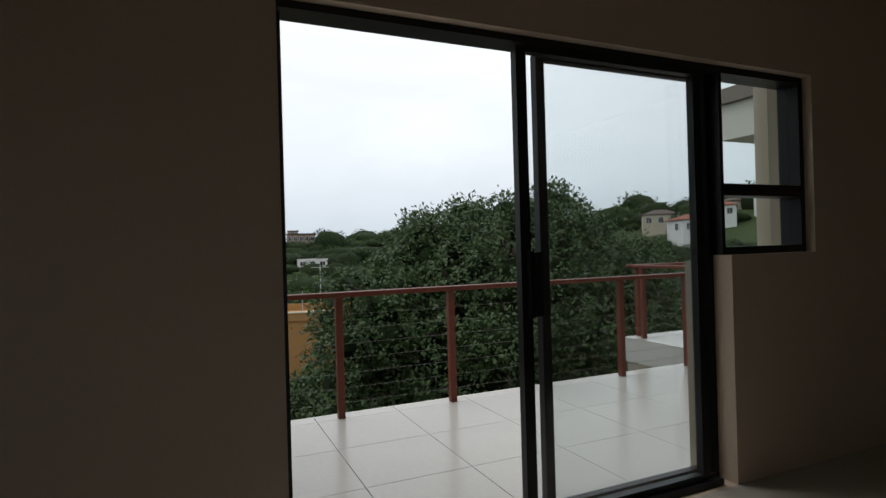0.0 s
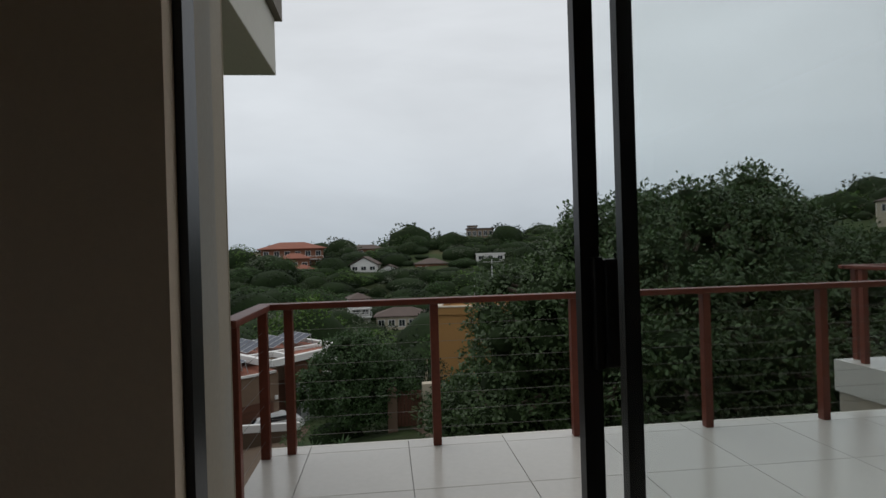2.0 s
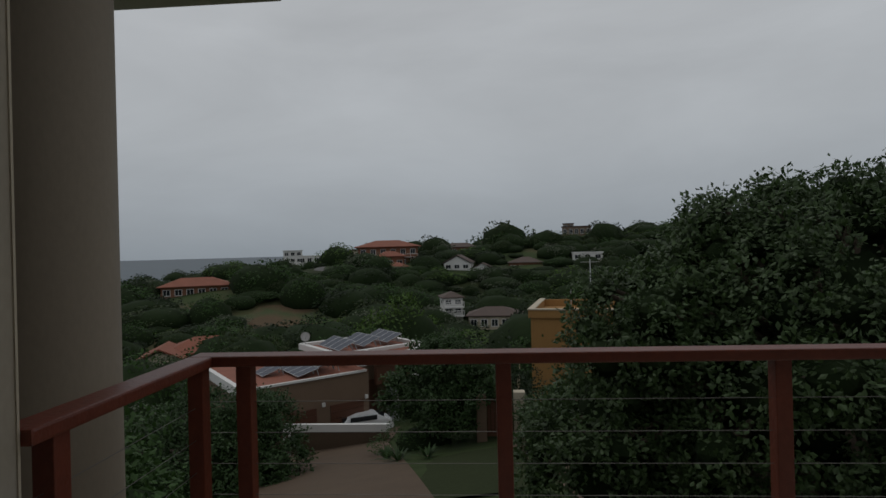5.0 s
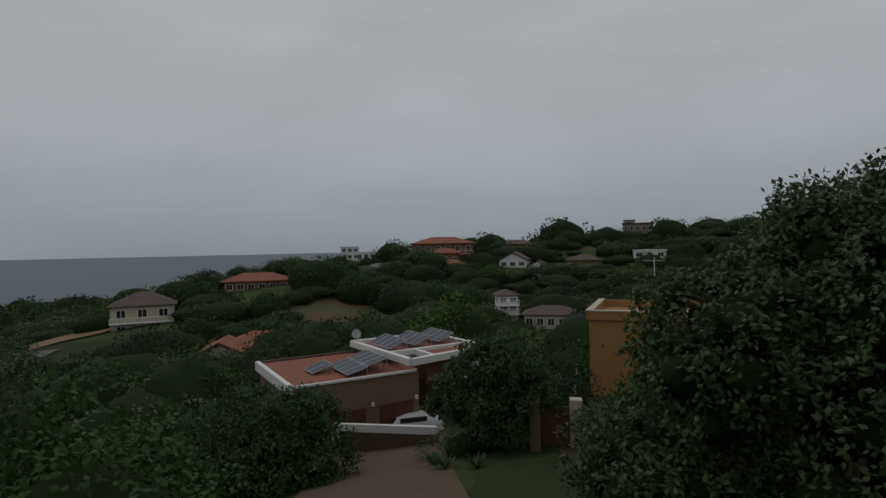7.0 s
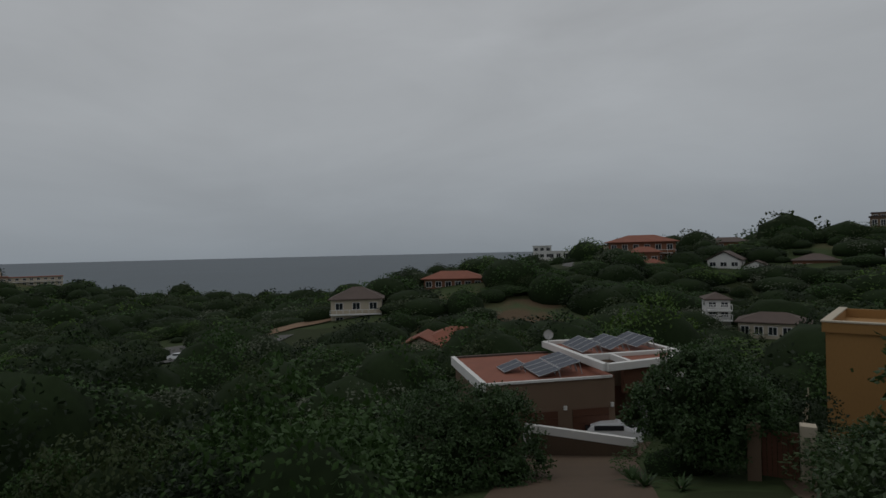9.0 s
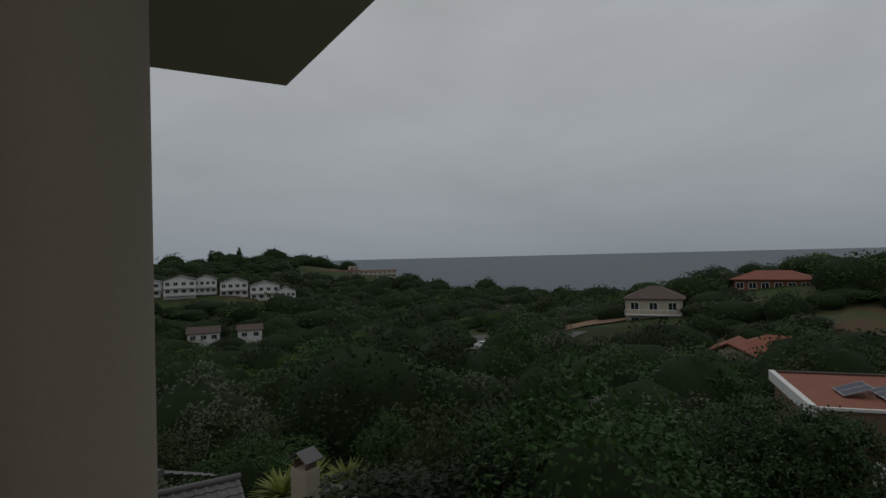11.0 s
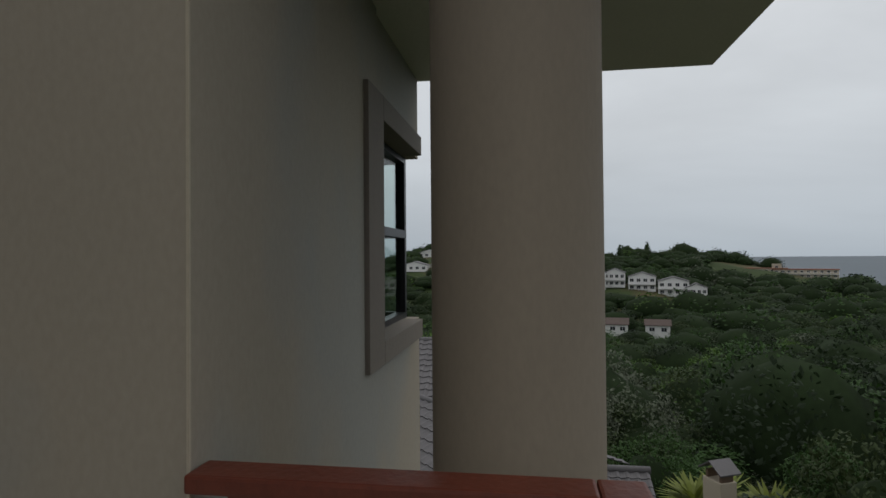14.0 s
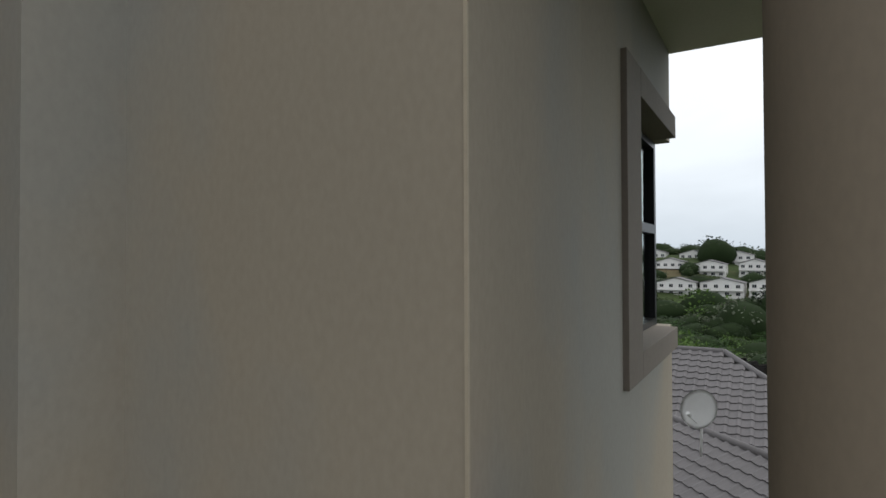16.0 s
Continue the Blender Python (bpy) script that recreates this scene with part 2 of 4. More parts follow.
def mesh_arrays(name, verts, faces, mat, smooth=False):
    """A mesh from numpy arrays of corners and of equal-sided faces."""
    verts, faces = np.asarray(verts, np.float32), np.asarray(faces, np.int32)
    me = bpy.data.meshes.new(name)
    k = faces.shape[1]
    me.vertices.add(len(verts))
    me.vertices.foreach_set("co", verts.ravel())
    me.loops.add(faces.size)
    me.loops.foreach_set("vertex_index", faces.ravel())
    me.polygons.add(len(faces))
    me.polygons.foreach_set("loop_start", np.arange(0, faces.size, k, dtype=np.int32))
    me.polygons.foreach_set("use_smooth", np.full(len(faces), smooth))
    me.update(calc_edges=True)
    me.materials.append(mat)
    return me


# ---- the land ----
def smooth(a, b, v):
    u = np.clip((v - a) / (b - a), 0, 1)
    return u * u * (3 - 2 * u)


def bell(x, y, cx, cy, sx, sy):
    return np.exp(-((x - cx) / sx) ** 2 - ((y - cy) / sy) ** 2)


def land(x, y):
    """Height of the ground: the own hill, a northern ridge, a western valley, a far headland, and the shore."""
    x, y = np.asarray(x, float), np.asarray(y, float)
    z = -15 - 10 * smooth(40, 160, -x)
    z = z + 11.0 * bell(x, y, 10, -5, 40, 54)
    z = z + 13.5 * np.exp(-((y - 205) / 58) ** 2) * smooth(-150, -10, x)
    z = z + 7 * bell(x, y, 70, 228, 70, 50) + 26 * bell(x, y, 190, 120, 80, 90)
    z = z + 4.5 * bell(x, y, -82, 108, 30, 26) + 9 * bell(x, y, -76, 150, 40, 32)
    z = z + 25 * bell(x, y, -440, 100, 110, 120) + 26 * bell(x, y, -325, -45, 80, 75)
    z = z + 9 * bell(x, y, -260, 48, 36, 36)
    z = z - 32 * smooth(300, 360, -0.35 * x + 0.94 * y)
    z = z + 0.5 * np.sin(x * 0.11 + 1.3 * np.sin(y * 0.07)) + 0.4 * np.sin(y * 0.13 + x * 0.05)
    return z


def at_land(x, y):
    return float(land(x, y))


gx, gy = np.meshgrid(np.linspace(-760, 460, 245), np.linspace(-360, 620, 197))
gz = land(gx, gy)
n0, n1 = gx.shape
idx = np.arange(n0 * n1).reshape(n0, n1)
quads = np.stack([idx[:-1, :-1], idx[:-1, 1:], idx[1:, 1:], idx[1:, :-1]], -1).reshape(-1, 4)
ground = new("ground", mesh_arrays("ground", np.stack([gx, gy, gz], -1).reshape(-1, 3), quads, M_GROUND, True))
tagged(ground, "green and brown scrubby hillside falling to the sea", "ground", kind="structure")

# the sea rises very slightly with distance, as the eye sees it to the horizon
sea_r, sea_a = np.array([0.0, 300, 900, 2200, 4950]), np.linspace(0, math.tau, 65)[:-1]
sv = [(r * math.cos(a), r * math.sin(a), -38 + 21 * (r / 4950)) for r in sea_r for a in sea_a]
sf = [(i * 64 + j, i * 64 + (j + 1) % 64, (i + 1) * 64 + (j + 1) % 64, (i + 1) * 64 + j) for i in range(4) for j in range(64)]
tagged(new("water", mesh_arrays("water", sv, sf, M_SEA, True)), "flat grey-blue sea under an overcast sky", "sea", kind="structure")


def drape(name, line, width, mat, label, category, lift=0.06, step=1.5):
    """A strip of road or path along a line of plan points, laid on the land."""
    pts = []
    for (x0, y0), (x1, y1) in zip(line[:-1], line[1:]):
        k = max(1, int(math.hypot(x1 - x0, y1 - y0) / step))
        pts += [(x0 + (x1 - x0) * i / k, y0 + (y1 - y0) * i / k) for i in range(k)]
    pts.append(line[-1])
    vs, cols = [], 5
    for i, (x, y) in enumerate(pts):
        a, b = pts[max(0, i - 2)], pts[min(len(pts) - 1, i + 2)]
        d = Vector((b[0] - a[0], b[1] - a[1])).normalized()
        for j in range(cols):
            s = (j / (cols - 1) - 0.5) * width
            px, py = x - d.y * s, y + d.x * s
            vs.append((px, py, at_land(px, py) + lift))
    fs = [(i * cols + j, i * cols + j + 1, (i + 1) * cols + j + 1, (i + 1) * cols + j) for i in range(len(pts) - 1) for j in range(cols - 1)]
    return tagged(new(name, mesh_arrays(name, vs, [f[::-1] for f in fs], mat, True)), label, category, kind="structure")


def patch(name, cx, cy, rx, ry, turn, mat, label, category, lift=0.1):
    """An uneven oval patch of other ground, laid on the land."""
    vs, rings, k = [(cx, cy, at_land(cx, cy) + lift)], 7, 40
    c, s = math.cos(radians(turn)), math.sin(radians(turn))
    for r in range(1, rings + 1):
        for j in range(k):
            a = j * math.tau / k
            w = r / rings * (1 + 0.16 * math.sin(3 * a + cx) + 0.1 * math.sin(7 * a + cy))
            u, v = rx * w * math.cos(a), ry * w * math.sin(a)
            x, y = cx + c * u - s * v, cy + s * u + c * v
            vs.append((x, y, at_land(x, y) + lift))
    bm = bmesh.new()
    bv = [bm.verts.new(v) for v in vs]
    for j in range(k):
        bm.faces.new((bv[0], bv[1 + j], bv[1 + (j + 1) % k]))
        for r in range(rings - 1):
            o = 1 + r * k
            bm.faces.new((bv[o + j], bv[o + k + j], bv[o + k + (j + 1) % k], bv[o + (j + 1) % k]))
    for f in bm.faces:
        f.smooth = True
    return structure(name, bm, mat, label, category)


# ---- the room ----
FLOOR = 0.17
structure("floor", boxes((-6.2, 1.6, -3.6, 2.45, -0.2, FLOOR)), M_ROOMFLOOR, "cream tiled floor of a dark empty room", "floor")
structure("ceiling", boxes((-6.2, 1.6, -3.6, 2.45, 2.86, 3.0)), M_CEIL, "plain painted ceiling in shade", "ceiling")
structure("wall_west", boxes((-6.45, -6.2, -3.6, 2.45, -0.2, 3.0)), M_INNER, "plain beige plastered interior wall", "wall")
structure("wall_east", boxes((1.6, 1.85, -3.6, 2.45, -0.2, 3.0)), M_INNER, "plain beige plastered interior wall", "wall")
# the opening is added out of view, to let sky light brighten the room
structure("wall_south", boxes((-6.45, 1.85, -3.85, -3.6, -0.2, FLOOR + 0.9), (-6.45, 1.85, -3.85, -3.6, 2.25, 3.0), (-6.45, -4.6, -3.85, -3.6, FLOOR + 0.9, 2.25), (-2.9, 1.85, -3.85, -3.6, FLOOR + 0.9, 2.25)), M_INNER, "beige plastered interior wall with an added unseen opening that lights the room", "wall")
JL, JR, WR, HEAD, SILL = -2.66, -0.515, 0.13, 2.25, 1.30
structure("wall_north", boxes(
    (-6.45, JL, 2.45, 2.63, -0.2, 3.0), (JL, WR, 2.45, 2.629, HEAD, 3.0), (JR, WR, 2.45, 2.63, -0.2, SILL),
    (WR, 1.85, 2.45, 2.63, -0.2, 3.0), (JL, JR, 2.45, 2.63, -0.2, FLOOR)), M_INNER, "beige plastered wall around a sliding door and small window", "wall")
structure("wall_terrace", boxes(
    (-3.0, JL - 0.085, 2.63, 3.10, -4.5, 5.4), (JL - 0.085, WR + 0.05, 2.63, 2.74, 2.42, 5.4), (JR, WR + 0.05, 2.63, 2.74, -4.5, SILL - 0.03),
    (WR + 0.05, 3.0, 2.63, 2.74, -4.5, 5.4)), M_PLASTER, "taupe plastered outside wall of the terrace", "wall")

# ---- sliding door and small window ----
door = thing("sliding_door", "charcoal aluminium sliding door slid open over its fixed leaf", "door", kind="")
F0, F1 = 2.50, 2.62
part("frame_head", boxes((JL, JR, F0, F1, HEAD - 0.028, HEAD)), M_ALU, door)
part("frame_jamb", boxes((JL, JL + 0.022, 2.515, 2.60, FLOOR, HEAD - 0.035)), M_ALU, door)
part("frame_jamb", boxes((JR - 0.03, JR, 2.558, F1, FLOOR, HEAD - 0.028)), M_ALU, door)
part("track", boxes((JL + 0.05, JR - 0.06, F0 - 0.02, F1 + 0.03, FLOOR, FLOOR + 0.03), (JL + 0.05, JR - 0.06, 2.525, 2.535, FLOOR + 0.03, FLOOR + 0.045), (JL + 0.05, JR - 0.06, 2.585, 2.595, FLOOR + 0.03, FLOOR + 0.045)), M_ALU, door)


def leaf(name, x0, x1, y0, y1, sl, sr):
    lf = part(name, boxes((x0, x0 + sl, y0, y1, FLOOR + 0.045, HEAD - 0.04), (x1 - sr, x1, y0, y1, FLOOR + 0.045, HEAD - 0.04),
                          (x0 + sl, x1 - sr, y0, y1, FLOOR + 0.03, FLOOR + 0.06), (x0 + sl, x1 - sr, y0, y1, HEAD - 0.062, HEAD - 0.028)), M_ALU, door)
    pane = part("pane", boxes((x0 + sl - 0.005, x1 - sr + 0.005, (y0 + y1) / 2 - 0.003, (y0 + y1) / 2 + 0.003, FLOOR + 0.055, HEAD - 0.058)), M_GLASS2, lf)
    pane.visible_shadow = False
    return lf


leaf_a = leaf("sliding_leaf", -1.69, -0.635, 2.505, 2.545, 0.05, 0.05)
leaf_b = leaf("fixed_leaf", -1.548, -0.556, 2.572, 2.612, 0.044, 0.012)
part("handle", bevelled(boxes((-1.665, -1.64, 2.480, 2.505, 1.07, 1.35), (-1.64, -1.605, 2.472, 2.500, 1.075, 1.345)), 0.005), M_HANDLE, leaf_a, "black plastic pull handle with lock")

window = thing("window_1", "small charcoal aluminium window with a top-hung sash", "window", kind="structure")
part("window_frame", boxes((JR, JR + 0.022, F0, F1, SILL, HEAD), (WR - 0.035, WR, F0, F1, SILL, HEAD), (JR + 0.022, WR - 0.035, F0, F1, SILL, SILL + 0.04),
                           (JR + 0.022, WR - 0.035, F0, F1, HEAD - 0.035, HEAD), (JR + 0.022, WR - 0.035, F0, F1, 1.60, 1.66)), M_ALU, window)
for z0, z1 in ((SILL + 0.04, 1.60), (1.66, HEAD - 0.035)):
    p = part("pane", boxes((JR + 0.022, WR - 0.035, 2.557, 2.563, z0, z1)), M_GLASS, window)
    p.visible_shadow = False
structure("door_threshold", bevelled(boxes((JL - 0.055, JR, 2.632, 2.742, -0.15, FLOOR - 0.02)), 0.01), M_SLAB, "pale raised plaster threshold under the door", "threshold")

# ---- west wing with its corner window ----
structure("wall_wing", prism([(-3.24, 3.10), (-3.0, 3.10), (-3.0, 4.17), (-3.24, 4.12)], -9.0, 3.02), M_PLASTER, "taupe plastered wing wall", "wall")
structure("wall_wing_front", prism([(-3.0, 4.17), (-4.08, 4.06), (-5.135, 4.02), (-5.135, 3.78), (-4.08, 3.82), (-3.24, 3.92), (-3.24, 4.10)], -9.0, 3.02), M_PLASTER, "taupe plastered wing wall with soft grey stains", "wall")
structure("wall_wing_corner", boxes((-6.52, -5.135, 3.76, 3.995, 2.34, 3.02), (-6.52, -5.135, 3.76, 3.995, -0.5, 1.0), (-6.52, -5.135, 3.76, 3.995, -9.0, -2.0),
                                    (-6.52, -6.28, 2.9, 3.76, 2.34, 3.02), (-6.52, -6.28, 2.9, 3.76, -0.5, 1.0), (-6.52, -6.28, 2.9, 3.76, -9.0, -2.0),
                                    (-5.5, -5.135, 3.76, 4.0, -2.0, -0.5)), M_PLASTER, "taupe plastered wall round a corner window", "wall")
structure("wall_wing_west", boxes((-6.52, -6.28, -8.0, 2.9, -9.0, 3.02)), M_PLASTER, "taupe plastered side wall", "wall")
structure("floor_wing", boxes((-6.28, -3.24, 2.64, 3.76, -0.1, 0.0)), M_ROOMFLOOR, "floor behind the corner window", "floor")
sur = thing("window_surround", "dark taupe raised surround of the corner window", "window trim")
part("jamb_band", bevelled(boxes((-5.135, -4.81, 3.99, 4.062, 0.865, 2.485)), 0.004), M_SURROUND, sur)
part("head_band", bevelled(boxes((-6.34, -5.137, 3.86, 4.062, 2.335, 2.485)), 0.004), M_SURROUND, sur)
part("sill_band", bevelled(boxes((-6.34, -5.137, 3.86, 4.062, 0.865, 1.005)), 0.004), M_SURROUND, sur)
low = thing("window_surround", "dark taupe raised surround of a lower window", "window trim")
part("head_band", bevelled(boxes((-6.36, -5.9, 3.99, 4.06, -0.5, -0.24)), 0.004), M_SURROUND, low)
cw = thing("window_2", "charcoal corner window with a middle bar", "window", kind="structure")
part("window_frame", boxes((-5.195, -5.138, 3.82, 3.90, 1.0, 2.34), (-6.48, -6.42, 3.82, 3.90, 1.0, 2.34), (-6.42, -5.195, 3.82, 3.90, 1.0, 1.05), (-6.42, -5.195, 3.82, 3.90, 2.29, 2.34), (-6.42, -5.195, 3.82, 3.90, 1.665, 1.73),
                           (-6.48, -6.42, 2.92, 3.82, 1.0, 1.05), (-6.48, -6.42, 2.92, 3.82, 2.29, 2.34), (-6.48, -6.42, 2.92, 3.82, 1.665, 1.73), (-6.48, -6.42, 2.90, 2.95, 1.0, 2.34)), M_ALU, cw)
for z0, z1 in ((1.05, 1.665), (1.73, 2.29)):
    for b in ((-6.42, -5.195, 3.857, 3.863, z0, z1), (-6.453, -6.447, 2.95, 3.82, z0, z1)):
        p = part("pane", boxes(b), M_GLASS, cw)
        p.visible_shadow = False

# ---- slabs and columns ----
structure("roof_slab_west", bevelled(boxes((-6.58, -3.13, 0.6, 6.39, 3.02, 3.54)), 0.008), M_SLAB, "pale plastered concrete roof slab with a deep fascia", "roof slab")
structure("roof_cap_west", boxes((-6.64, -3.07, 0.6, 6.45, 3.54, 3.78)), M_SURROUND, "darker coping on the roof slab", "coping")
structure("roof_slab_east", bevelled(boxes((5.0, 11.0, 0.6, 7.0, 3.02, 3.60)), 0.008), M_SLAB, "pale plastered concrete roof slab with a deep fascia", "roof slab")
structure("roof_cap_east", boxes((4.92, 11.0, 0.6, 7.08, 3.60, 3.84)), M_SURROUND, "darker coping on the roof slab", "coping")
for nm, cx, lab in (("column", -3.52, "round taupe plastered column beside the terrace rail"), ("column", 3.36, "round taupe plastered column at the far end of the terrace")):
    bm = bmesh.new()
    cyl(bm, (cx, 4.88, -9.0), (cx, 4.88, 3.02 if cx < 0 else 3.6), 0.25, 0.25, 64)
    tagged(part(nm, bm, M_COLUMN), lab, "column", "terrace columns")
structure("wall_east_wing", boxes((3.0, 11.0, 2.63, 2.83, -9.0, 3.02)), M_PLASTER, "taupe plastered wing wall", "wall")
structure("roof", boxes((-6.45, 3.0, -3.85, 3.10, 3.0, 3.2), (-6.45, 3.25, 2.7, 3.10, 5.4, 5.5)), M_SLAB, "flat concrete roof", "roof")

# ---- terrace ----
structure("terrace_slab", boxes((-3.06, 2.70, 2.745, 5.22, -0.30, -0.012)), M_GROUT, "concrete terrace slab with grey grout", "floor")
structure("terrace_fascia", boxes((-3.06, 2.70, 5.223, 5.25, -0.34, -0.004)), M_SLAB, "pale edge of the terrace", "trim")
structure("wall_lower", boxes((-2.99, 2.7, 4.2, 4.4, -9.0, -0.31), (-3.0, -2.8, 3.1, 4.2, -9.0, -0.3)), M_PLASTER, "plastered wall of the storey below", "wall")
structure("terrace_east", boxes((2.72, 10.0, 3.2, 6.86, -0.30, 0.04)), M_TILE, "pale tiled neighbouring terrace on a rendered base", "floor")
structure("wall_terrace_east", boxes((2.74, 10.0, 4.4, 6.82, -9.0, -0.30)), M_PLASTER, "rendered base wall of the next terrace", "wall")

RY, RX, RTOP = 5.10, -3.02, 1.04


def railing(name, p, q, posts, label, z0=0.0):
    """A timber handrail from p to q in plan, with posts at the given shares and steel cables."""
    rl = thing(name, label, "railing", group="terrace railings")
    p, q = Vector((*p, 0)), Vector((*q, 0))
    d = (q - p).normalized()
    n = Vector((-d.y, d.x, 0))
    ln = (q - p).length
    m = Matrix(((d.x, n.x, 0, p.x), (d.y, n.y, 0, p.y), (0, 0, 1, z0), (0, 0, 0, 1)))
    bm = bevelled(boxes((0, ln, -0.05, 0.05, RTOP - 0.042, RTOP)), 0.008)
    bm.transform(m)
    part("handrail", bm, M_RAIL, rl)
    for s in posts:
        bm = bevelled(boxes((s - 0.029, s + 0.029, -0.03, 0.03, 0.0, RTOP - 0.042)), 0.004)
        bm.transform(m)
        part("post", bm, M_RAIL, rl)
    for i in range(7):
        bm = bmesh.new()
        z = 0.12 + i * 0.122
        cyl(bm, (0.03, 0, z), (ln - 0.03, 0, z), 0.0014, 0.0014, 5)
        bm.transform(m)
        part("cable", bm, M_WIRE, rl)
    return rl


railing("railing", (RX - 0.05, RY), (2.66, RY), (0.21, 1.22, 2.24, 3.25, 4.19, 5.12), "red-stained timber rail with posts and steel cables, terrace front")
railing("railing", (RX, 4.175), (RX, RY - 0.051), (0.12, 0.86), "red-stained timber side rail ending against the wing wall")
railing("railing", (2.84, 5.3), (2.84, 6.80), (0.05, 1.28), "red-stained timber rail of the next terrace, cabled", 0.04)
railing("railing", (2.79, 6.80), (9.8, 6.80), (0.16, 1.2, 2.2, 3.2, 4.2, 5.2, 6.2), "red-stained timber rail of the next terrace, cabled", 0.04)
structure("corner_bead", boxes((-3.003, -2.9965, 4.166, 4.1735, -0.3, 3.015)), M_CREAMWALL, "pale corner bead on the plaster edge", "trim")
KEEP_OUT = [(-6.5, 25, 4.5), (-4.5, 29.5, 4), (-8, 22, 5), (-2, 28, 4), (-105, 75, 8), (-98, 70, 8), (-115, 78, 8), (-92, 66, 7), (-120, 96, 7), (-15, 45, 13), (-10.5, 36, 5), (-9, 28, 4), (-8, 20, 4), (5, 44, 8), (-21, 3, 10), (-26, 12, 2.6), (-32, 187, 10), (-29, 180, 9), (-9.5, 172, 7), (-1, 170, 6), (12, 173, 8), (-8, 111, 4.5), (1.5, 103, 7), (-41, 75, 9), (-80, 101, 9),
            (-70, 128, 9), (-50, 176, 10), (-40, 113, 12), (-100, 73, 12), (-88, 65, 9), (-114, 79, 10), (-50, 170, 13), (16, 152, 6), (34, 151, 5), (-4, 152, 5), (-92, 96, 8), (-80, 84, 11), (-68, 216, 8), (31, 173, 6), (26, 209, 5), (5, 22, 4), (0.3, 33, 3.5), (-150, 108, 6), (-140, 101, 6), (-130, 95, 6), (-120, 88, 6), (-110, 85, 6), (-100, 82, 6), (-90, 83, 6), (-82, 84, 6),
            (-36, 16, 3), (-38, 10, 3), (-34, 22, 3), (-32, 28, 3), (6, 16, 6), (-80, -3, 7), (-150, 48, 7), (-157, 60, 6), (-16.3, 31.5, 4.5)]

# ---- roads, paths and clearings ----
drape("driveway", [(-6.5, 18), (-9.0, 28), (-11.6, 38), (-11.8, 45)], 7.0, M_PAVER, "brown brick-paved driveway sloping to a gate", "driveway")
drape("road", [(-150, 108), (-120, 88), (-100, 82), (-82, 84)], 8.0, M_ROAD, "grey asphalt road in the wooded valley", "road", 0.5)
drape("road", [(-62, 182), (-52, 176), (-50, 166), (-40, 158), (-28, 152)], 3.0, M_ROAD, "narrow pale road climbing the grassy ridge", "road", 0.3)
patch("hill_grass", -40, 113, 14, 11, 20, M_DRYGRASS, "dry grassy hillside with bare brown soil", "grass")
patch("hill_lawn", -50, 176, 18, 14, 0, M_LAWN, "open green grass on the ridge", "grass", 0.2)
patch("field", 16, 152, 34, 11, 4, M_LAWN, "open green grass strip below the houses", "grass", 0.2)
patch("bare_earth", -92, 96, 12, 5, 35, M_EARTH, "bare orange earth beside a building site", "soil", 0.3)
patch("lawn", -80, 84, 15, 9, 30, M_LAWN, "green lawn below the large house", "grass", 0.3)
patch("lawn", 4, 26, 8, 8, 0, M_LAWN, "dim lawn below the terrace", "grass", 0.05)
drape("footpath", [(2.0, 14), (0.6, 24), (-0.4, 33)], 1.3, M_PAVER, "narrow paved path to a garden gate", "path")


# ---- houses ----
def gable_roof(w, d, h, over, ridge_x=True, thick=0.18):
    bm = bmesh.new()
    a, b = w / 2 + over, d / 2 + over
    if not ridge_x:
        a, b = b, a
    pts = [(-a, -b, 0), (a, -b, 0), (a, b, 0), (-a, b, 0), (-a, 0, h), (a, 0, h)]
    lo = [bm.verts.new(p) for p in pts]
    hi = [bm.verts.new((p[0], p[1], p[2] + thick)) for p in pts]
    for f in ((0, 1, 5, 4), (2, 3, 4, 5)):
        bm.faces.new([hi[i] for i in f])
        bm.faces.new([lo[i] for i in reversed(f)])
    for i, j in ((0, 1), (1, 5), (5, 2), (2, 3), (3, 4), (4, 0)):
        bm.faces.new((lo[i], lo[j], hi[j], hi[i]))
    if not ridge_x:
        bm.transform(Matrix.Rotation(radians(90), 4, "Z"))
    return bm


def hip_roof(w, d, h, over, thick=0.18):
    bm = bmesh.new()
    a, b = w / 2 + over, d / 2 + over
    r = max(a - b, 0.05) if a >= b else 0.05
    s = 0.0 if a >= b else b - a
    base = [(-a, -b, 0), (a, -b, 0), (a, b, 0), (-a, b, 0)]
    lo = [bm.verts.new(p) for p in base]
    up = [bm.verts.new((x, y, thick)) for x, y, z in base]
    t0, t1 = bm.verts.new((-r, -s, h)), bm.verts.new((r, s, h))
    bm.faces.new(lo[::-1])
    for i in range(4):
        bm.faces.new((lo[i], lo[(i + 1) % 4], up[(i + 1) % 4], up[i]))
    bm.faces.new((up[0], up[1], t1, t0))
    bm.faces.new((up[2], up[3], t0, t1))
    bm.faces.new((up[1], up[2], t1))
    bm.faces.new((up[3], up[0], t0))
    return bm


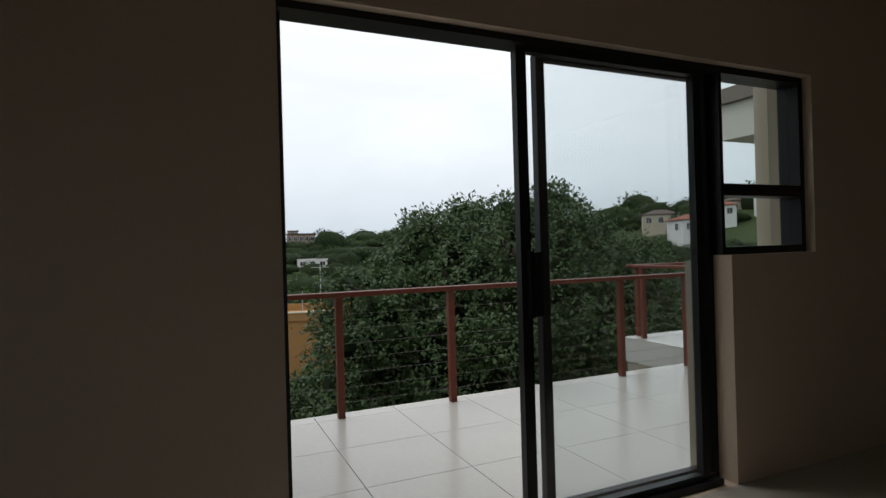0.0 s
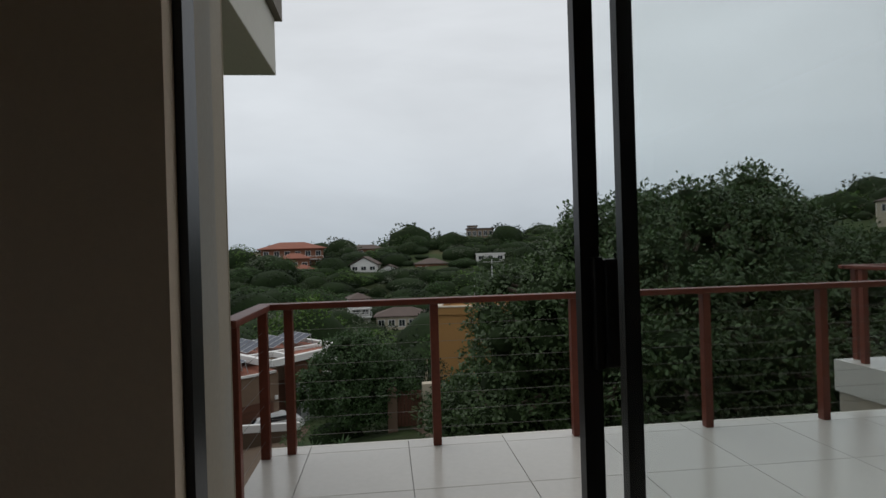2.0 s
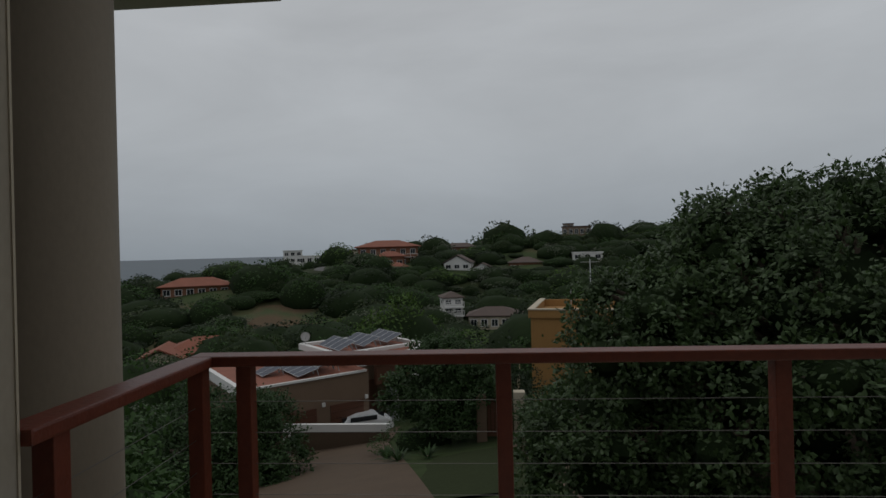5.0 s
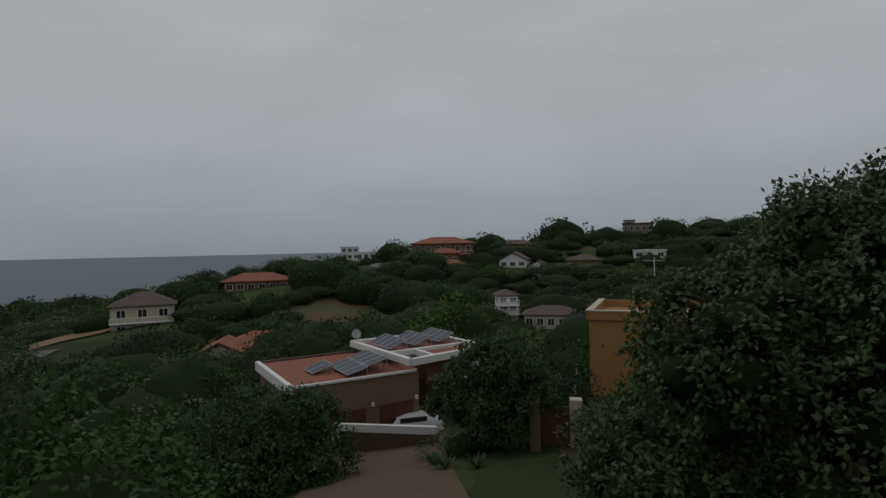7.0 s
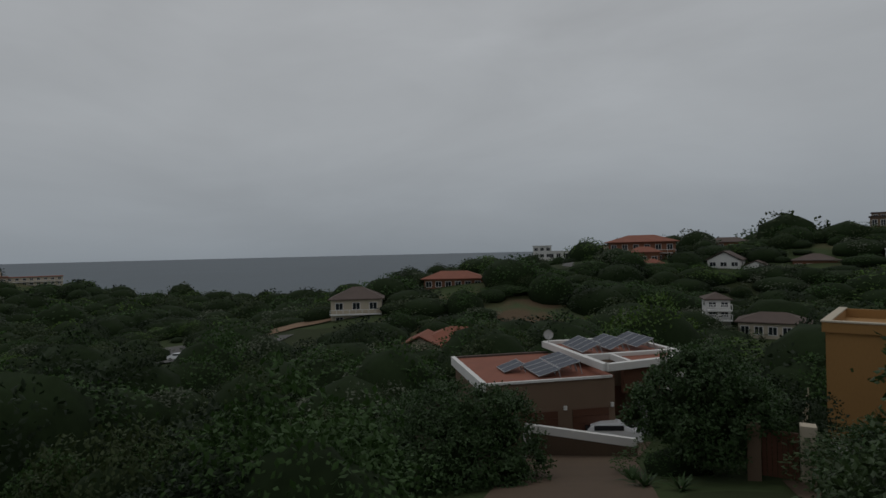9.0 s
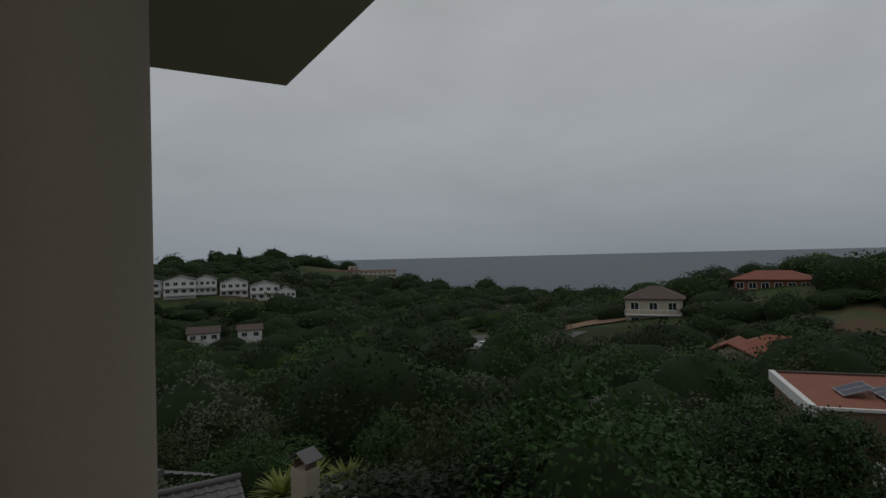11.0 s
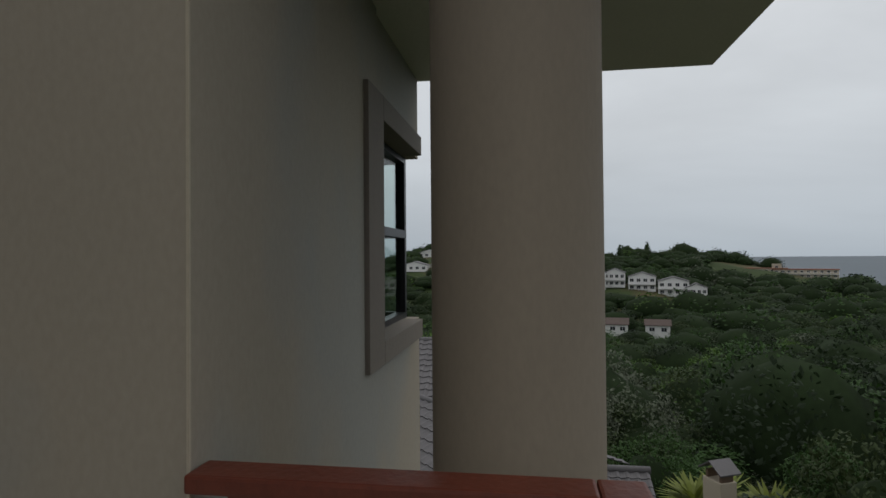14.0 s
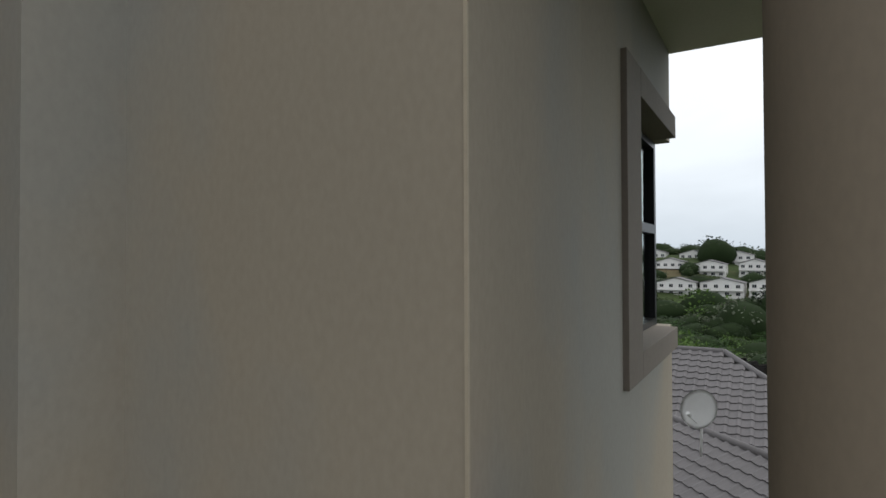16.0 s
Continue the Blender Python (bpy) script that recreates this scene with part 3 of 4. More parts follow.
def window_part(parent, x, y, z, w, h, side):
    """A far window: a frame with a recessed dark pane, on the wall's front (0), right (1) or left (-1)."""
    t = 0.12
    bm = boxes((-w / 2 - t, -w / 2, -0.06, 0.06, -h / 2 - t, h / 2 + t), (w / 2, w / 2 + t, -0.06, 0.06, -h / 2 - t, h / 2 + t), (-w / 2, w / 2, -0.06, 0.06, h / 2, h / 2 + t), (-w / 2, w / 2, -0.06, 0.06, -h / 2 - t, -h / 2), (-0.04, 0.04, -0.04, 0.02, -h / 2, h / 2))
    m = pose(x, y, z, 0, 0, 90 * side)
    bm.transform(m)
    win = part("window", bm, M_WHITEWALL, parent)
    bm = boxes((-w / 2, w / 2, -0.02, 0.03, -h / 2, h / 2))
    bm.transform(m)
    part("pane", bm, M_DARKWIN, win)


def house(name, label, x, y, eave, w, d, h, turn, wall, roof, kind="hip", roof_h=1.6, floors=1, cols=3, over=0.5, balcony=False, wing=0):
    """A far house: walls on the land, roof, rows of windows to the front and the sides."""
    hs = thing(name, label, "house", pose(x, y, eave - h, 0, 0, turn))
    drop = max(1.0, (eave - h) - min(at_land(x + a, y + b) for a in (-w / 2, 0, w / 2) for b in (-d / 2, 0, d / 2)) + 0.6)
    part("wall", boxes((-w / 2, w / 2, -d / 2, d / 2, -drop, h)), wall, hs)
    if kind == "flat":
        part("roof", boxes((-w / 2 - over, w / 2 + over, -d / 2 - over, d / 2 + over, h, h + 0.35)), roof, hs)
    else:
        bm = hip_roof(w, d, roof_h, over) if kind == "hip" else gable_roof(w, d, roof_h, over, kind == "gable")
        bm.transform(pose(0, 0, h + 0.003))
        part("roof", bm, roof, hs)
        if kind == "gable_front":
            for yy in (-d / 2, d / 2 - 0.2):
                bm = bmesh.new()
                v = [bm.verts.new(p) for p in ((-w / 2, yy, h), (w / 2, yy, h), (0, yy, h + roof_h * w / (w + 2 * over)), (-w / 2, yy + 0.2, h), (w / 2, yy + 0.2, h), (0, yy + 0.2, h + roof_h * w / (w + 2 * over)))]
                for f in ((0, 1, 2), (5, 4, 3), (0, 3, 4, 1), (1, 4, 5, 2), (2, 5, 3, 0)):
                    bm.faces.new([v[i] for i in f])
                part("gable_wall", bm, wall, hs)
    view = Vector((-2 - x, 4 - y)).normalized()
    KEEP_OUT.append((x, y, w * 0.55 + 1))
    KEEP_OUT.append((x + view.x * (w * 0.45 + 4), y + view.y * (w * 0.45 + 4), w * 0.5 + 1.5))
    fh = h / floors
    for f in range(floors):
        zc = f * fh + fh * 0.55
        for c in range(cols):
            xc = -w / 2 + (c + 0.5) * w / cols
            window_part(hs, xc, -d / 2 - 0.05, zc, min(1.5, w / cols * 0.55), fh * 0.45, 0)
        for s in (-1, 1):
            window_part(hs, s * (w / 2 + 0.05), -d * 0.12, zc, min(1.4, d * 0.3), fh * 0.45, s)
        if balcony and f < floors:
            b = part("balcony", boxes((-w / 2, w / 2, -d / 2 - 1.6, -d / 2 - 0.12, f * fh - 0.12, f * fh + 0.08)), M_WHITEWALL, hs)
            part("balustrade", boxes(*[(-w / 2 + i * w / 8 - 0.05, -w / 2 + i * w / 8 + 0.05, -d / 2 - 1.58, -d / 2 - 1.48, f * fh + 0.08, f * fh + 1.0) for i in range(9)], (-w / 2, w / 2, -d / 2 - 1.58, -d / 2 - 1.48, f * fh + 1.0, f * fh + 1.1)), M_WHITEWALL, b)
    return hs


house("house", "three-storey orange brick house with terracotta hip roofs on the ridge", -34, 196, 3.0, 20, 12, 7, 10, M_BRICKWALL, M_REDROOF, "hip", 2.4, 2, 6, 1.2, True)
house("house", "lower orange brick wing with tiled porch roof", -31.5, 185, -0.2, 9, 6, 5.5, 10, M_BRICKWALL, M_REDROOF, "hip", 1.8, 1, 3, 0.8, True)
house("house", "brick garage porch with small terracotta roof and white doors", -28.5, 178.5, -3.6, 7, 5, 3.2, 10, M_BRICKWALL, M_REDROOF, "hip", 1.6, 1, 2, 0.7)
house("house", "white double-storey house with a gable to the front", -8.5, 176, -2.6, 8.0, 8, 4.5, -8, M_WHITEWALL, M_DARKROOF, "gable_front", 2.4, 2, 3, 0.5)
house("house", "small white gabled cottage", -1.2, 174, -4.4, 6, 6, 2.8, -8, M_WHITEWALL, M_DARKROOF, "gable_front", 1.6, 1, 2, 0.4)
house("house", "low dark red brick house among trees", 12, 178, -3.0, 10, 8, 3.4, -4, M_BRICKWALL, M_DARKROOF, "hip", 1.8, 1, 4)
house("house", "white square two-storey house with a dark hip roof", -8.0, 115, -8.0, 3.8, 5, 3.4, 12, M_WHITEWALL, M_DARKROOF, "hip", 1.2, 2, 2, 0.4, True)
house("house", "long low cream house with a brown tile roof", 0.6, 108, -10.8, 9.5, 6, 2.6, -4, M_CREAMWALL, M_DARKROOF, "hip", 1.5, 1, 5)
house("house", "low cream house with bright terracotta roof", -40.5, 80.5, -11.8, 11, 6.5, 2.8, 20, M_CREAMWALL, M_REDROOF, "hip", 1.9, 1, 4, 0.7)
house("house", "side wing with a bright terracotta roof", -45, 76, -12.1, 5, 6, 2.8, 20, M_CREAMWALL, M_REDROOF, "gable_front", 1.5, 1, 2, 0.6)
house("house", "large cream house with a steep dark roof and arched windows", -80.5, 106, -8.6, 11, 9, 6.2, 34, M_CREAMWALL, M_DARKROOF, "hip", 2.6, 2, 3, 0.6, True)
house("house", "long orange clubhouse with low terracotta roof", -70.5, 134, -5.6, 15, 8, 2.8, 24, M_BRICKWALL, M_REDROOF, "hip", 2.0, 1, 6, 0.8)
house("house", "white blocky villa on the skyline", -76, 220, 2.6, 7, 7, 5, 18, M_WHITEWALL, M_WHITEWALL, "flat", 0.4, 2, 3, 0.3)
house("house", "white blocky villa on the skyline", -70, 222, 0.4, 8, 7, 3.4, 18, M_WHITEWALL, M_WHITEWALL, "flat", 0.4, 1, 3, 0.2)
house("house", "grey flat-roofed house on the skyline", -52, 216, 2.2, 9, 7, 4, 12, M_CREAMWALL, M_DARKROOF, "flat", 0.4, 1, 3, 0.3)
house("house", "dark modern flat-roofed house on the skyline", 37, 232, 9.4, 11, 8, 4, -8, M_BROWNWALL, M_DARKROOF, "flat", 0.4, 1, 5, 0.4)
house("house", "dark modern upper storey on the skyline", 34.5, 236, 10.8, 4, 5, 2, -8, M_BROWNWALL, M_DARKROOF, "flat", 0.4, 1, 2, 0.3)
house("house", "small pale house below the skyline", 26, 214, 4.8, 6, 6, 3.0, -6, M_CREAMWALL, M_DARKROOF, "gable_front", 1.4, 1, 2, 0.5)
house("house", "low house with dull orange roof on the skyline", -10, 222, 2.4, 14, 8, 3, 0, M_BRICKWALL, M_DARKROOF, "hip", 1.8, 1, 4)
house("house", "low house with dull brown roof on the skyline", 4, 226, 4.2, 10, 8, 3, 0, M_CREAMWALL, M_DARKROOF, "hip", 1.8, 1, 4)
house("house", "low white garden building between trees", 31, 178, -0.5, 9, 5, 2.4, -8, M_WHITEWALL, M_WHITEWALL, "flat", 0.3, 1, 3, 0.2)
for i, (hx, hy, he) in enumerate(((150, 128, 13), (138, 140, 11), (165, 118, 17), (176, 140, 16), (128, 118, 8))):
    house("house", "pale house on the far eastern hillside", hx, hy, he, 11, 8, 4, -50 + 9 * i, M_CREAMWALL if i % 2 else M_WHITEWALL, M_DARKROOF if i % 2 else M_REDROOF, "hip", 1.8, 1, 3)

# white terraced apartments and the hotel across the valley
for hx, hy, he, w, fl in ((-252, 66, -9.6, 12, 2), (-256, 54, -7.8, 11, 2), (-260, 43, -6.2, 9, 2), (-258, 33, -6.0, 12, 2), (-265, 20, -6.6, 13, 2), (-248, 74, -12.2, 8, 2), (-256, 4, -8.4, 14, 2), (-258, -13, -8.8, 16, 2), (-256, -30, -8.8, 15, 2),
                          (-290, -2, -1.2, 12, 2), (-286, -20, -1.6, 13, 2), (-292, -38, -0.6, 13, 2), (-312, -10, 2.6, 13, 2), (-316, -30, 3.4, 13, 2), (-300, 10, -4, 12, 2), (-318, -50, 4.0, 13, 2), (-284, -52, -2.6, 13, 2), (-274, 14, -6.2, 10, 2)):
    house("apartment_block", "white apartment block with balconies and grey gables", hx, hy, he, w, 9, 3.0 * fl, 84 - hy * 0.1, M_WHITEWALL, M_GREYTILE if fl == 2 else M_WHITEWALL, "gable_front" if fl == 2 else "flat", 2.0, fl, 4, 0.4, True)
house("hotel", "long low cream hotel with stacked galleries", -394, 147, -7.6, 44, 12, 9, 66, M_CREAMWALL, M_BRICKWALL, "flat", 0.5, 3, 14, 0.6, True)
house("hotel", "long low cream hotel with a stair tower", -381, 176, -8.2, 34, 12, 8, 66, M_CREAMWALL, M_REDROOF, "flat", 0.5, 3, 10, 0.6, True)
house("house", "stair tower of the hotel", -387, 162, -5.0, 5, 6, 11, 66, M_CREAMWALL, M_CREAMWALL, "flat", 0.5, 3, 1, 0.2)
house("house", "small white house with dull roof in the valley bush", -190, 32, -20.6, 9, 6, 2.6, 80, M_WHITEWALL, M_DARKROOF, "gable", 1.8, 1, 3)
house("house", "small white house with dull roof in the valley bush", -186, 45, -20.4, 7, 5, 2.6, 80, M_WHITEWALL, M_DARKROOF, "gable", 1.6, 1, 2)
house("house", "brown tile-roofed house among trees", -80, -3, -13.6, 9, 8, 3, 88, M_BRICKWALL, M_DARKROOF, "hip", 2.6, 1, 3)

# ---- the house with solar panels ----
SH = Matrix.Translation((-18.0, 40.6, -12.6)) @ Matrix.Rotation(radians(40), 4, "Z")
sh = thing("solar_house", "brown flat-roofed house with white slab roof and two garages", "house", SH)
def bar(p, q, w, z0, z1):
    """A straight beam between two plan points."""
    p, q = Vector(p), Vector(q)
    d = (q - p).normalized()
    n = Vector((-d.y, d.x)) * w * 0.5
    return prism([tuple(v) for v in (p - n, q - n, q + n, p + n)], z0, z1)


part("wall", boxes((-0.8, 8.6, -1.1, 8.6, -2.5, 4.9)), M_BROWNWALL, sh, "brown plastered garage wing")
part("wall", boxes((8.6, 12.6, 1.6, 8.6, -2.5, 5.5)), M_BROWNWALL, sh)
part("fascia", bar((9.4, -0.75), (13.0, -0.2), 0.3, 3.7, 5.5), M_GARAGE, sh, "dark timber-clad upper wall")
part("pier", boxes((13.1, 15.3, 0.6, 2.6, -2.5, 5.5)), M_WHITEWALL, sh, "white plastered pier")
part("post", boxes((10.9, 11.7, -0.4, 0.2, -2.5, 3.7)), M_FRAMEMETAL, sh, "pale grey entrance post")
part("parapet", boxes((-1.15, -0.8, -1.2, 8.7, 4.5, 5.2)), M_WHITEWALL, sh, "white side parapet")
part("coping", boxes((-0.8, 8.4, -1.25, -1.05, 4.96, 5.12)), M_WHITEWALL, sh, "white roof edge")
part("coping", boxes((-0.8, 7.4, 8.4, 8.65, 4.96, 5.2)), M_DARKROOF, sh)
part("roof_deck", boxes((-0.8, 8.6, -1.05, 8.4, 4.9, 5.05)), M_REDROOF, sh, "red painted roof deck")
RIM = [(7.8, -1.5), (13.2, -0.5), (15.5, 1.7), (15.1, 9.0), (7.3, 9.0)]
for a, b in zip(RIM, RIM[1:] + RIM[:1]):
    part("roof_beam", bar(a, b, 0.45, 5.5, 6.0), M_WHITEWALL, sh, "white roof slab rim")
part("roof_beam", bar((7.8, 2.1), (15.2, 2.3), 0.4, 5.55, 5.99), M_WHITEWALL, sh)
part("roof_beam", bar((10.0, -0.9), (10.0, 2.0), 0.3, 5.55, 5.985), M_WHITEWALL, sh)
part("roof_deck", prism([(10.1, -0.8), (13.1, -0.3), (15.2, 1.8), (14.9, 8.8), (7.6, 8.8), (7.7, 2.2), (10.1, 2.2)], 5.5, 5.72), M_REDROOF, sh, "red painted roof deck")
for x0 in (1.6, 5.4):
    gd = part("garage_door", boxes(*[(x0, x0 + 2.7, -1.16, -1.08, 0.4 + i * 0.5, 0.88 + i * 0.5) for i in range(5)]), M_GARAGE, sh, "dark timber sectional garage door")
for x0 in (4.85, 8.35):
    part("wall_lamp", bevelled(boxes((x0 - 0.12, x0 + 0.12, -1.25, -1.101, 2.9, 3.2)), 0.03), M_WHITEWALL, sh)
part("entrance_door", boxes((8.8, 10.8, 1.5, 1.6, 0.0, 3.6)), M_GARAGE, sh, "tall dark timber entrance")
part("side_wall", boxes((15.4, 21.0, 1.4, 1.7, -3.5, 2.9), (15.4, 21.0, 1.7, 6.6, 2.5, 2.86), (20.7, 21.0, 1.7, 6.6, -3.5, 2.5)), M_WHITEWALL, sh, "low pale wing with flat roof")


def solar_panel(m):
    """A framed module of dark cells on legs."""
    sp = new("solar_panel")
    sp.parent = sh
    sp.matrix_basis = m
    tagged(sp, "dark blue framed solar panel")
    part("frame", boxes((0, 1.0, 0, 0.04, 0, 0.05), (0, 1.0, 1.61, 1.65, 0, 0.05), (0, 0.04, 0.04, 1.61, 0, 0.05), (0.96, 1.0, 0.04, 1.61, 0, 0.05)), M_FRAMEMETAL, sp)
    part("cell_sheet", boxes((0.04, 0.96, 0.04, 1.61, 0.01, 0.04)), M_SOLAR, sp)
    part("leg", boxes((0.05, 0.1, 1.5, 1.55, -0.9, 0.0)), M_FRAMEMETAL, sp)
    part("leg", boxes((0.9, 0.95, 1.5, 1.55, -0.9, 0.0)), M_FRAMEMETAL, sp)
    return sp


def panel_at(x, y, z, tilt):
    """Low edge along -y from (x, y, z), the module rising towards +x."""
    c, q = math.cos(radians(tilt)), math.sin(radians(tilt))
    return Matrix(((0, c, -q, x), (-1, 0, 0, y), (0, q, c, z), (0, 0, 0, 1)))


panel0 = solar_panel(panel_at(1.35, 3.6, 5.15, 18))
copy_thing(panel0, panel_at(1.35, 2.55, 5.15, 18))
for i in range(4):
    for j in range(2):
        copy_thing(panel0, panel_at(3.2, 3.5, 5.2, 14) @ Matrix.Translation((1.03 * i - 0.25 * j, 1.72 * j, 0)))
for g in range(3):
    for i in range(4):
        copy_thing(panel0, panel_at(7.9 + 2.5 * g, 6.6 + 0.4 * g, 6.08, 22) @ Matrix.Translation((1.03 * i, 0, 0)))


# ---- car on the forecourt ----
def car(m, label):
    """A small hatchback: body with cabin, dark glass, wheels and lights."""
    c = thing("car", label, "car", m)
    bm = bmesh.new()
    prof = [(-1.95, 0.25), (-2.0, 0.6), (-1.85, 0.95), (-1.45, 1.05), (-0.7, 1.45), (0.7, 1.5), (1.5, 1.32), (1.85, 0.95), (1.98, 0.7), (1.95, 0.25)]
    sides = []
    for s in (-1, 1):
        sides.append([bm.verts.new((x, s * (0.85 if z < 1.0 else 0.66), z)) for x, z in prof])
    k = len(prof)
    bm.faces.new(sides[0])
    bm.faces.new(sides[1][::-1])
    for i in range(k):
        bm.faces.new((sides[0][(i + 1) % k], sides[0][i], sides[1][i], sides[1][(i + 1) % k]))
    bmesh.ops.bevel(bm, geom=bm.edges[:], offset=0.06, segments=2, affect="EDGES")
    body = part("body", bm, M_CARWHITE, c)
    part("rear_window", prism([(1.5, -0.55), (1.86, -0.62), (1.86, 0.62), (1.5, 0.55)], 1.0, 1.3), M_DARKWIN, body)
    part("windscreen", boxes((-1.3, -0.85, -0.6, 0.6, 1.1, 1.36)), M_DARKWIN, body)
    for s in (-1, 1):
        part("side_window", boxes((-0.7, 1.3, min(s * 0.72, s * 0.79), max(s * 0.72, s * 0.79), 1.05, 1.38)), M_DARKWIN, body)
        part("tail_light", boxes((1.85, 2.0, min(s * 0.6, s * 0.8), max(s * 0.6, s * 0.8), 0.75, 1.0)), M_REDROOF, body)
        for x in (-1.25, 1.25):
            bm = bmesh.new()
            cyl(bm, (x, s * 0.88, 0.31), (x, s * 0.66, 0.31), 0.31, 0.31, 18)
            wh = part("wheel", bm, M_RUBBER, c)
            bm = bmesh.new()
            cyl(bm, (x, s * 0.895, 0.31), (x, s * 0.87, 0.31), 0.19, 0.19, 14)
            part("rim", bm, M_FRAMEMETAL, wh)
    return c


car(Matrix.Translation((-10.9, 44.8, at_land(-10.9, 44.8) + 0.06)) @ Matrix.Rotation(radians(205), 4, "Z"), "white hatchback parked in front of the garage")
car(Matrix.Translation((-112, 83, at_land(-112, 83) + 0.52)) @ Matrix.Rotation(radians(35), 4, "Z"), "white car on the valley road")

gate = thing("driveway_gate", "low white-topped wall and sliding gate across the driveway", "gate")
gz0 = at_land(-12, 39.6)
part("wall", boxes((-15.4, -8.3, 39.8, 40.1, -10.55, -10.05)), M_WHITEWALL, gate, "white-painted top beam")
part("gate_leaf", boxes((-15.4, -8.3, 39.83, 40.07, gz0 - 1.5, -10.55)), M_PAVER, gate, "brown plain gate leaf")
for x0 in (-15.3, -14.95):
    part("gate_post", bevelled(boxes((x0, x0 + 0.12, 39.3, 39.42, gz0 - 0.5, gz0 + 1.6)), 0.01), M_WHITEWALL, gate)

gw = thing("garden_wall", "low white plastered wall beside the street", "wall")
for i in range(4):
    wx, wy = -31.0 + 0.9 * i, 10.2 + 2.0 * i
    wm = boxes((-1.05, 1.05, -0.12, 0.12, -1.0, 0.9))
    wm.transform(pose(wx, wy, at_land(wx, wy), 0, 0, 65))
    part("wall_panel", wm, M_WHITEWALL, gw)

sg = thing("garden_gate", "dark timber garden gate between brick piers", "gate")
zs = at_land(-0.6, 33)
part("pier", bevelled(boxes((-0.35, 0.25, 32.7, 33.3, zs - 1, zs + 2.5)), 0.03), M_CREAMWALL, sg)
part("pier", bevelled(boxes((-2.35, -1.8, 32.7, 33.3, zs - 1, zs + 2.3)), 0.03), M_BROWNWALL, sg)
part("gate_leaf", boxes(*[(-1.78 + i * 0.2, -1.6 + i * 0.2, 32.95, 33.02, zs + 0.1, zs + 2.1) for i in range(7)]), M_GARAGE, sg)

# ---- ochre house ----
oh = thing("ochre_house", "tall ochre plastered house with a flat parapet roof", "house", pose(1.45, 42.0, -12.5, 0, 0, -12))
part("wall", boxes((0, 9, 0, 8, -2, 9.1)), M_OCHRE, oh)
part("parapet", boxes((-0.15, 9.1, -0.15, 0.2, 9.1, 9.65), (-0.15, 0.2, 0.2, 8.1, 9.1, 9.65), (0.2, 9.1, 7.9, 8.1, 9.1, 9.65)), M_OCHRE, oh)
part("coping", boxes((-0.2, 9.15, -0.2, 0.25, 9.65, 9.73), (-0.2, 0.25, 0.25, 8.15, 9.65, 9.73)), M_CREAMWALL, oh)
part("lean_to_roof", bevelled(boxes((0.2, 5.0, -2.6, -0.01, 3.2, 3.35)), 0.01), M_FRAMEMETAL, oh, "pale corrugated lean-to roof")
part("stair_rail", boxes(*[(-1.4, -1.34, -2 + i * 0.6, -1.94 + i * 0.6, 0.5 + i * 0.35, 2.0 + i * 0.35) for i in range(10)]), M_CREAMWALL, oh)
bm = bmesh.new()
cyl(bm, (4.0, 3.5, 9.1), (4.0, 3.5, 13.0), 0.04, 0.03, 8)
cyl(bm, (3.3, 3.5, 12.8), (4.7, 3.5, 12.8), 0.02, 0.02, 6)
cyl(bm, (2.6, 3.0, 9.1), (2.6, 3.0, 11.0), 0.03, 0.03, 6)
part("aerial", bm, M_FRAMEMETAL, oh, "thin metal roof aerial")

# ---- neighbouring roof with tiles, chimney and dish ----
HX, HY, HZ = -23.61, 3.17, -1.75
nb = thing("tiled_house", "white house with grey profiled concrete tile roof", "house")
part("wall", prism([(HX - 4, HY - 10.5), (HX + 5.6, HY - 10.5), (HX + 5.6, HY + 1.7), (HX - 4, HY + 1.7)], -12.5, -4.7), M_WHITEWALL, nb)


def tile_field(parent, origin, along, down, nx, ny, label="", grow=0.0):
    """Overlapping tile courses with a raised roll on each tile, down a roof slope."""
    o, a, d = Vector(origin), Vector(along).normalized(), Vector(down).normalized()
    up = a.cross(d).normalized()
    if up.z < 0:
        up = -up
    tw, tl = 0.33, 0.36
    vs, fs = [], []
    prof = [(0, 0.0), (0.04, 0.035), (0.10, 0.045), (0.16, 0.02), (0.24, 0.004), (0.33, 0.0)]
    for j in range(ny):
        for i in range(-min(int(j * grow), 6), nx):
            b = len(vs)
            for s, lift in ((0.0, 0.0), (tl * 1.08, 0.035)):
                for u, h in prof:
                    vs.append(o + a * (i * tw + u) + d * (j * tl + s) + up * (h + lift))
            for u, h in prof:
                vs.append(o + a * (i * tw + u) + d * (j * tl + tl * 1.08) + up * (h - 0.02))
            k = len(prof)
            for r in (0, k):
                fs += [(b + r + q, b + r + q + 1, b + r + k + q + 1, b + r + k + q) for q in range(k - 1)]
    ob = new("roof_tiles", mesh_arrays("roof_tiles", vs, fs, M_GREYTILE))
    ob.parent = parent
    return tagged(ob, label, kind="stuff")


# main ridge runs westward; two slopes meet in it
tile_field(nb, (HX, HY, HZ), (0, -1, 0), (1, 0, -0.42), 34, 19, "grey profiled concrete roof tiles", 1.0)
tile_field(nb, (HX, HY, HZ), (0, -1, 0), (-1, 0, -0.42), 34, 14, "grey profiled concrete roof tiles", 1.0)
RA, RD, RN = Vector((-22.91, -2.18, -3.0)), Vector((0.679, 0.734, 0)), Vector((0.734, -0.679, 0))
for side, rows in ((1, 14), (-1, 6)):
    tile_field(nb, RA, RD, RN * side + Vector((0, 0, -0.42)), 34, rows, "grey profiled concrete roof tiles")
tile_field(nb, (-21.8, 8.9, -5.85), (0, -1, 0), (1, 0, -0.42), 14, 12, "grey profiled concrete roof tiles")
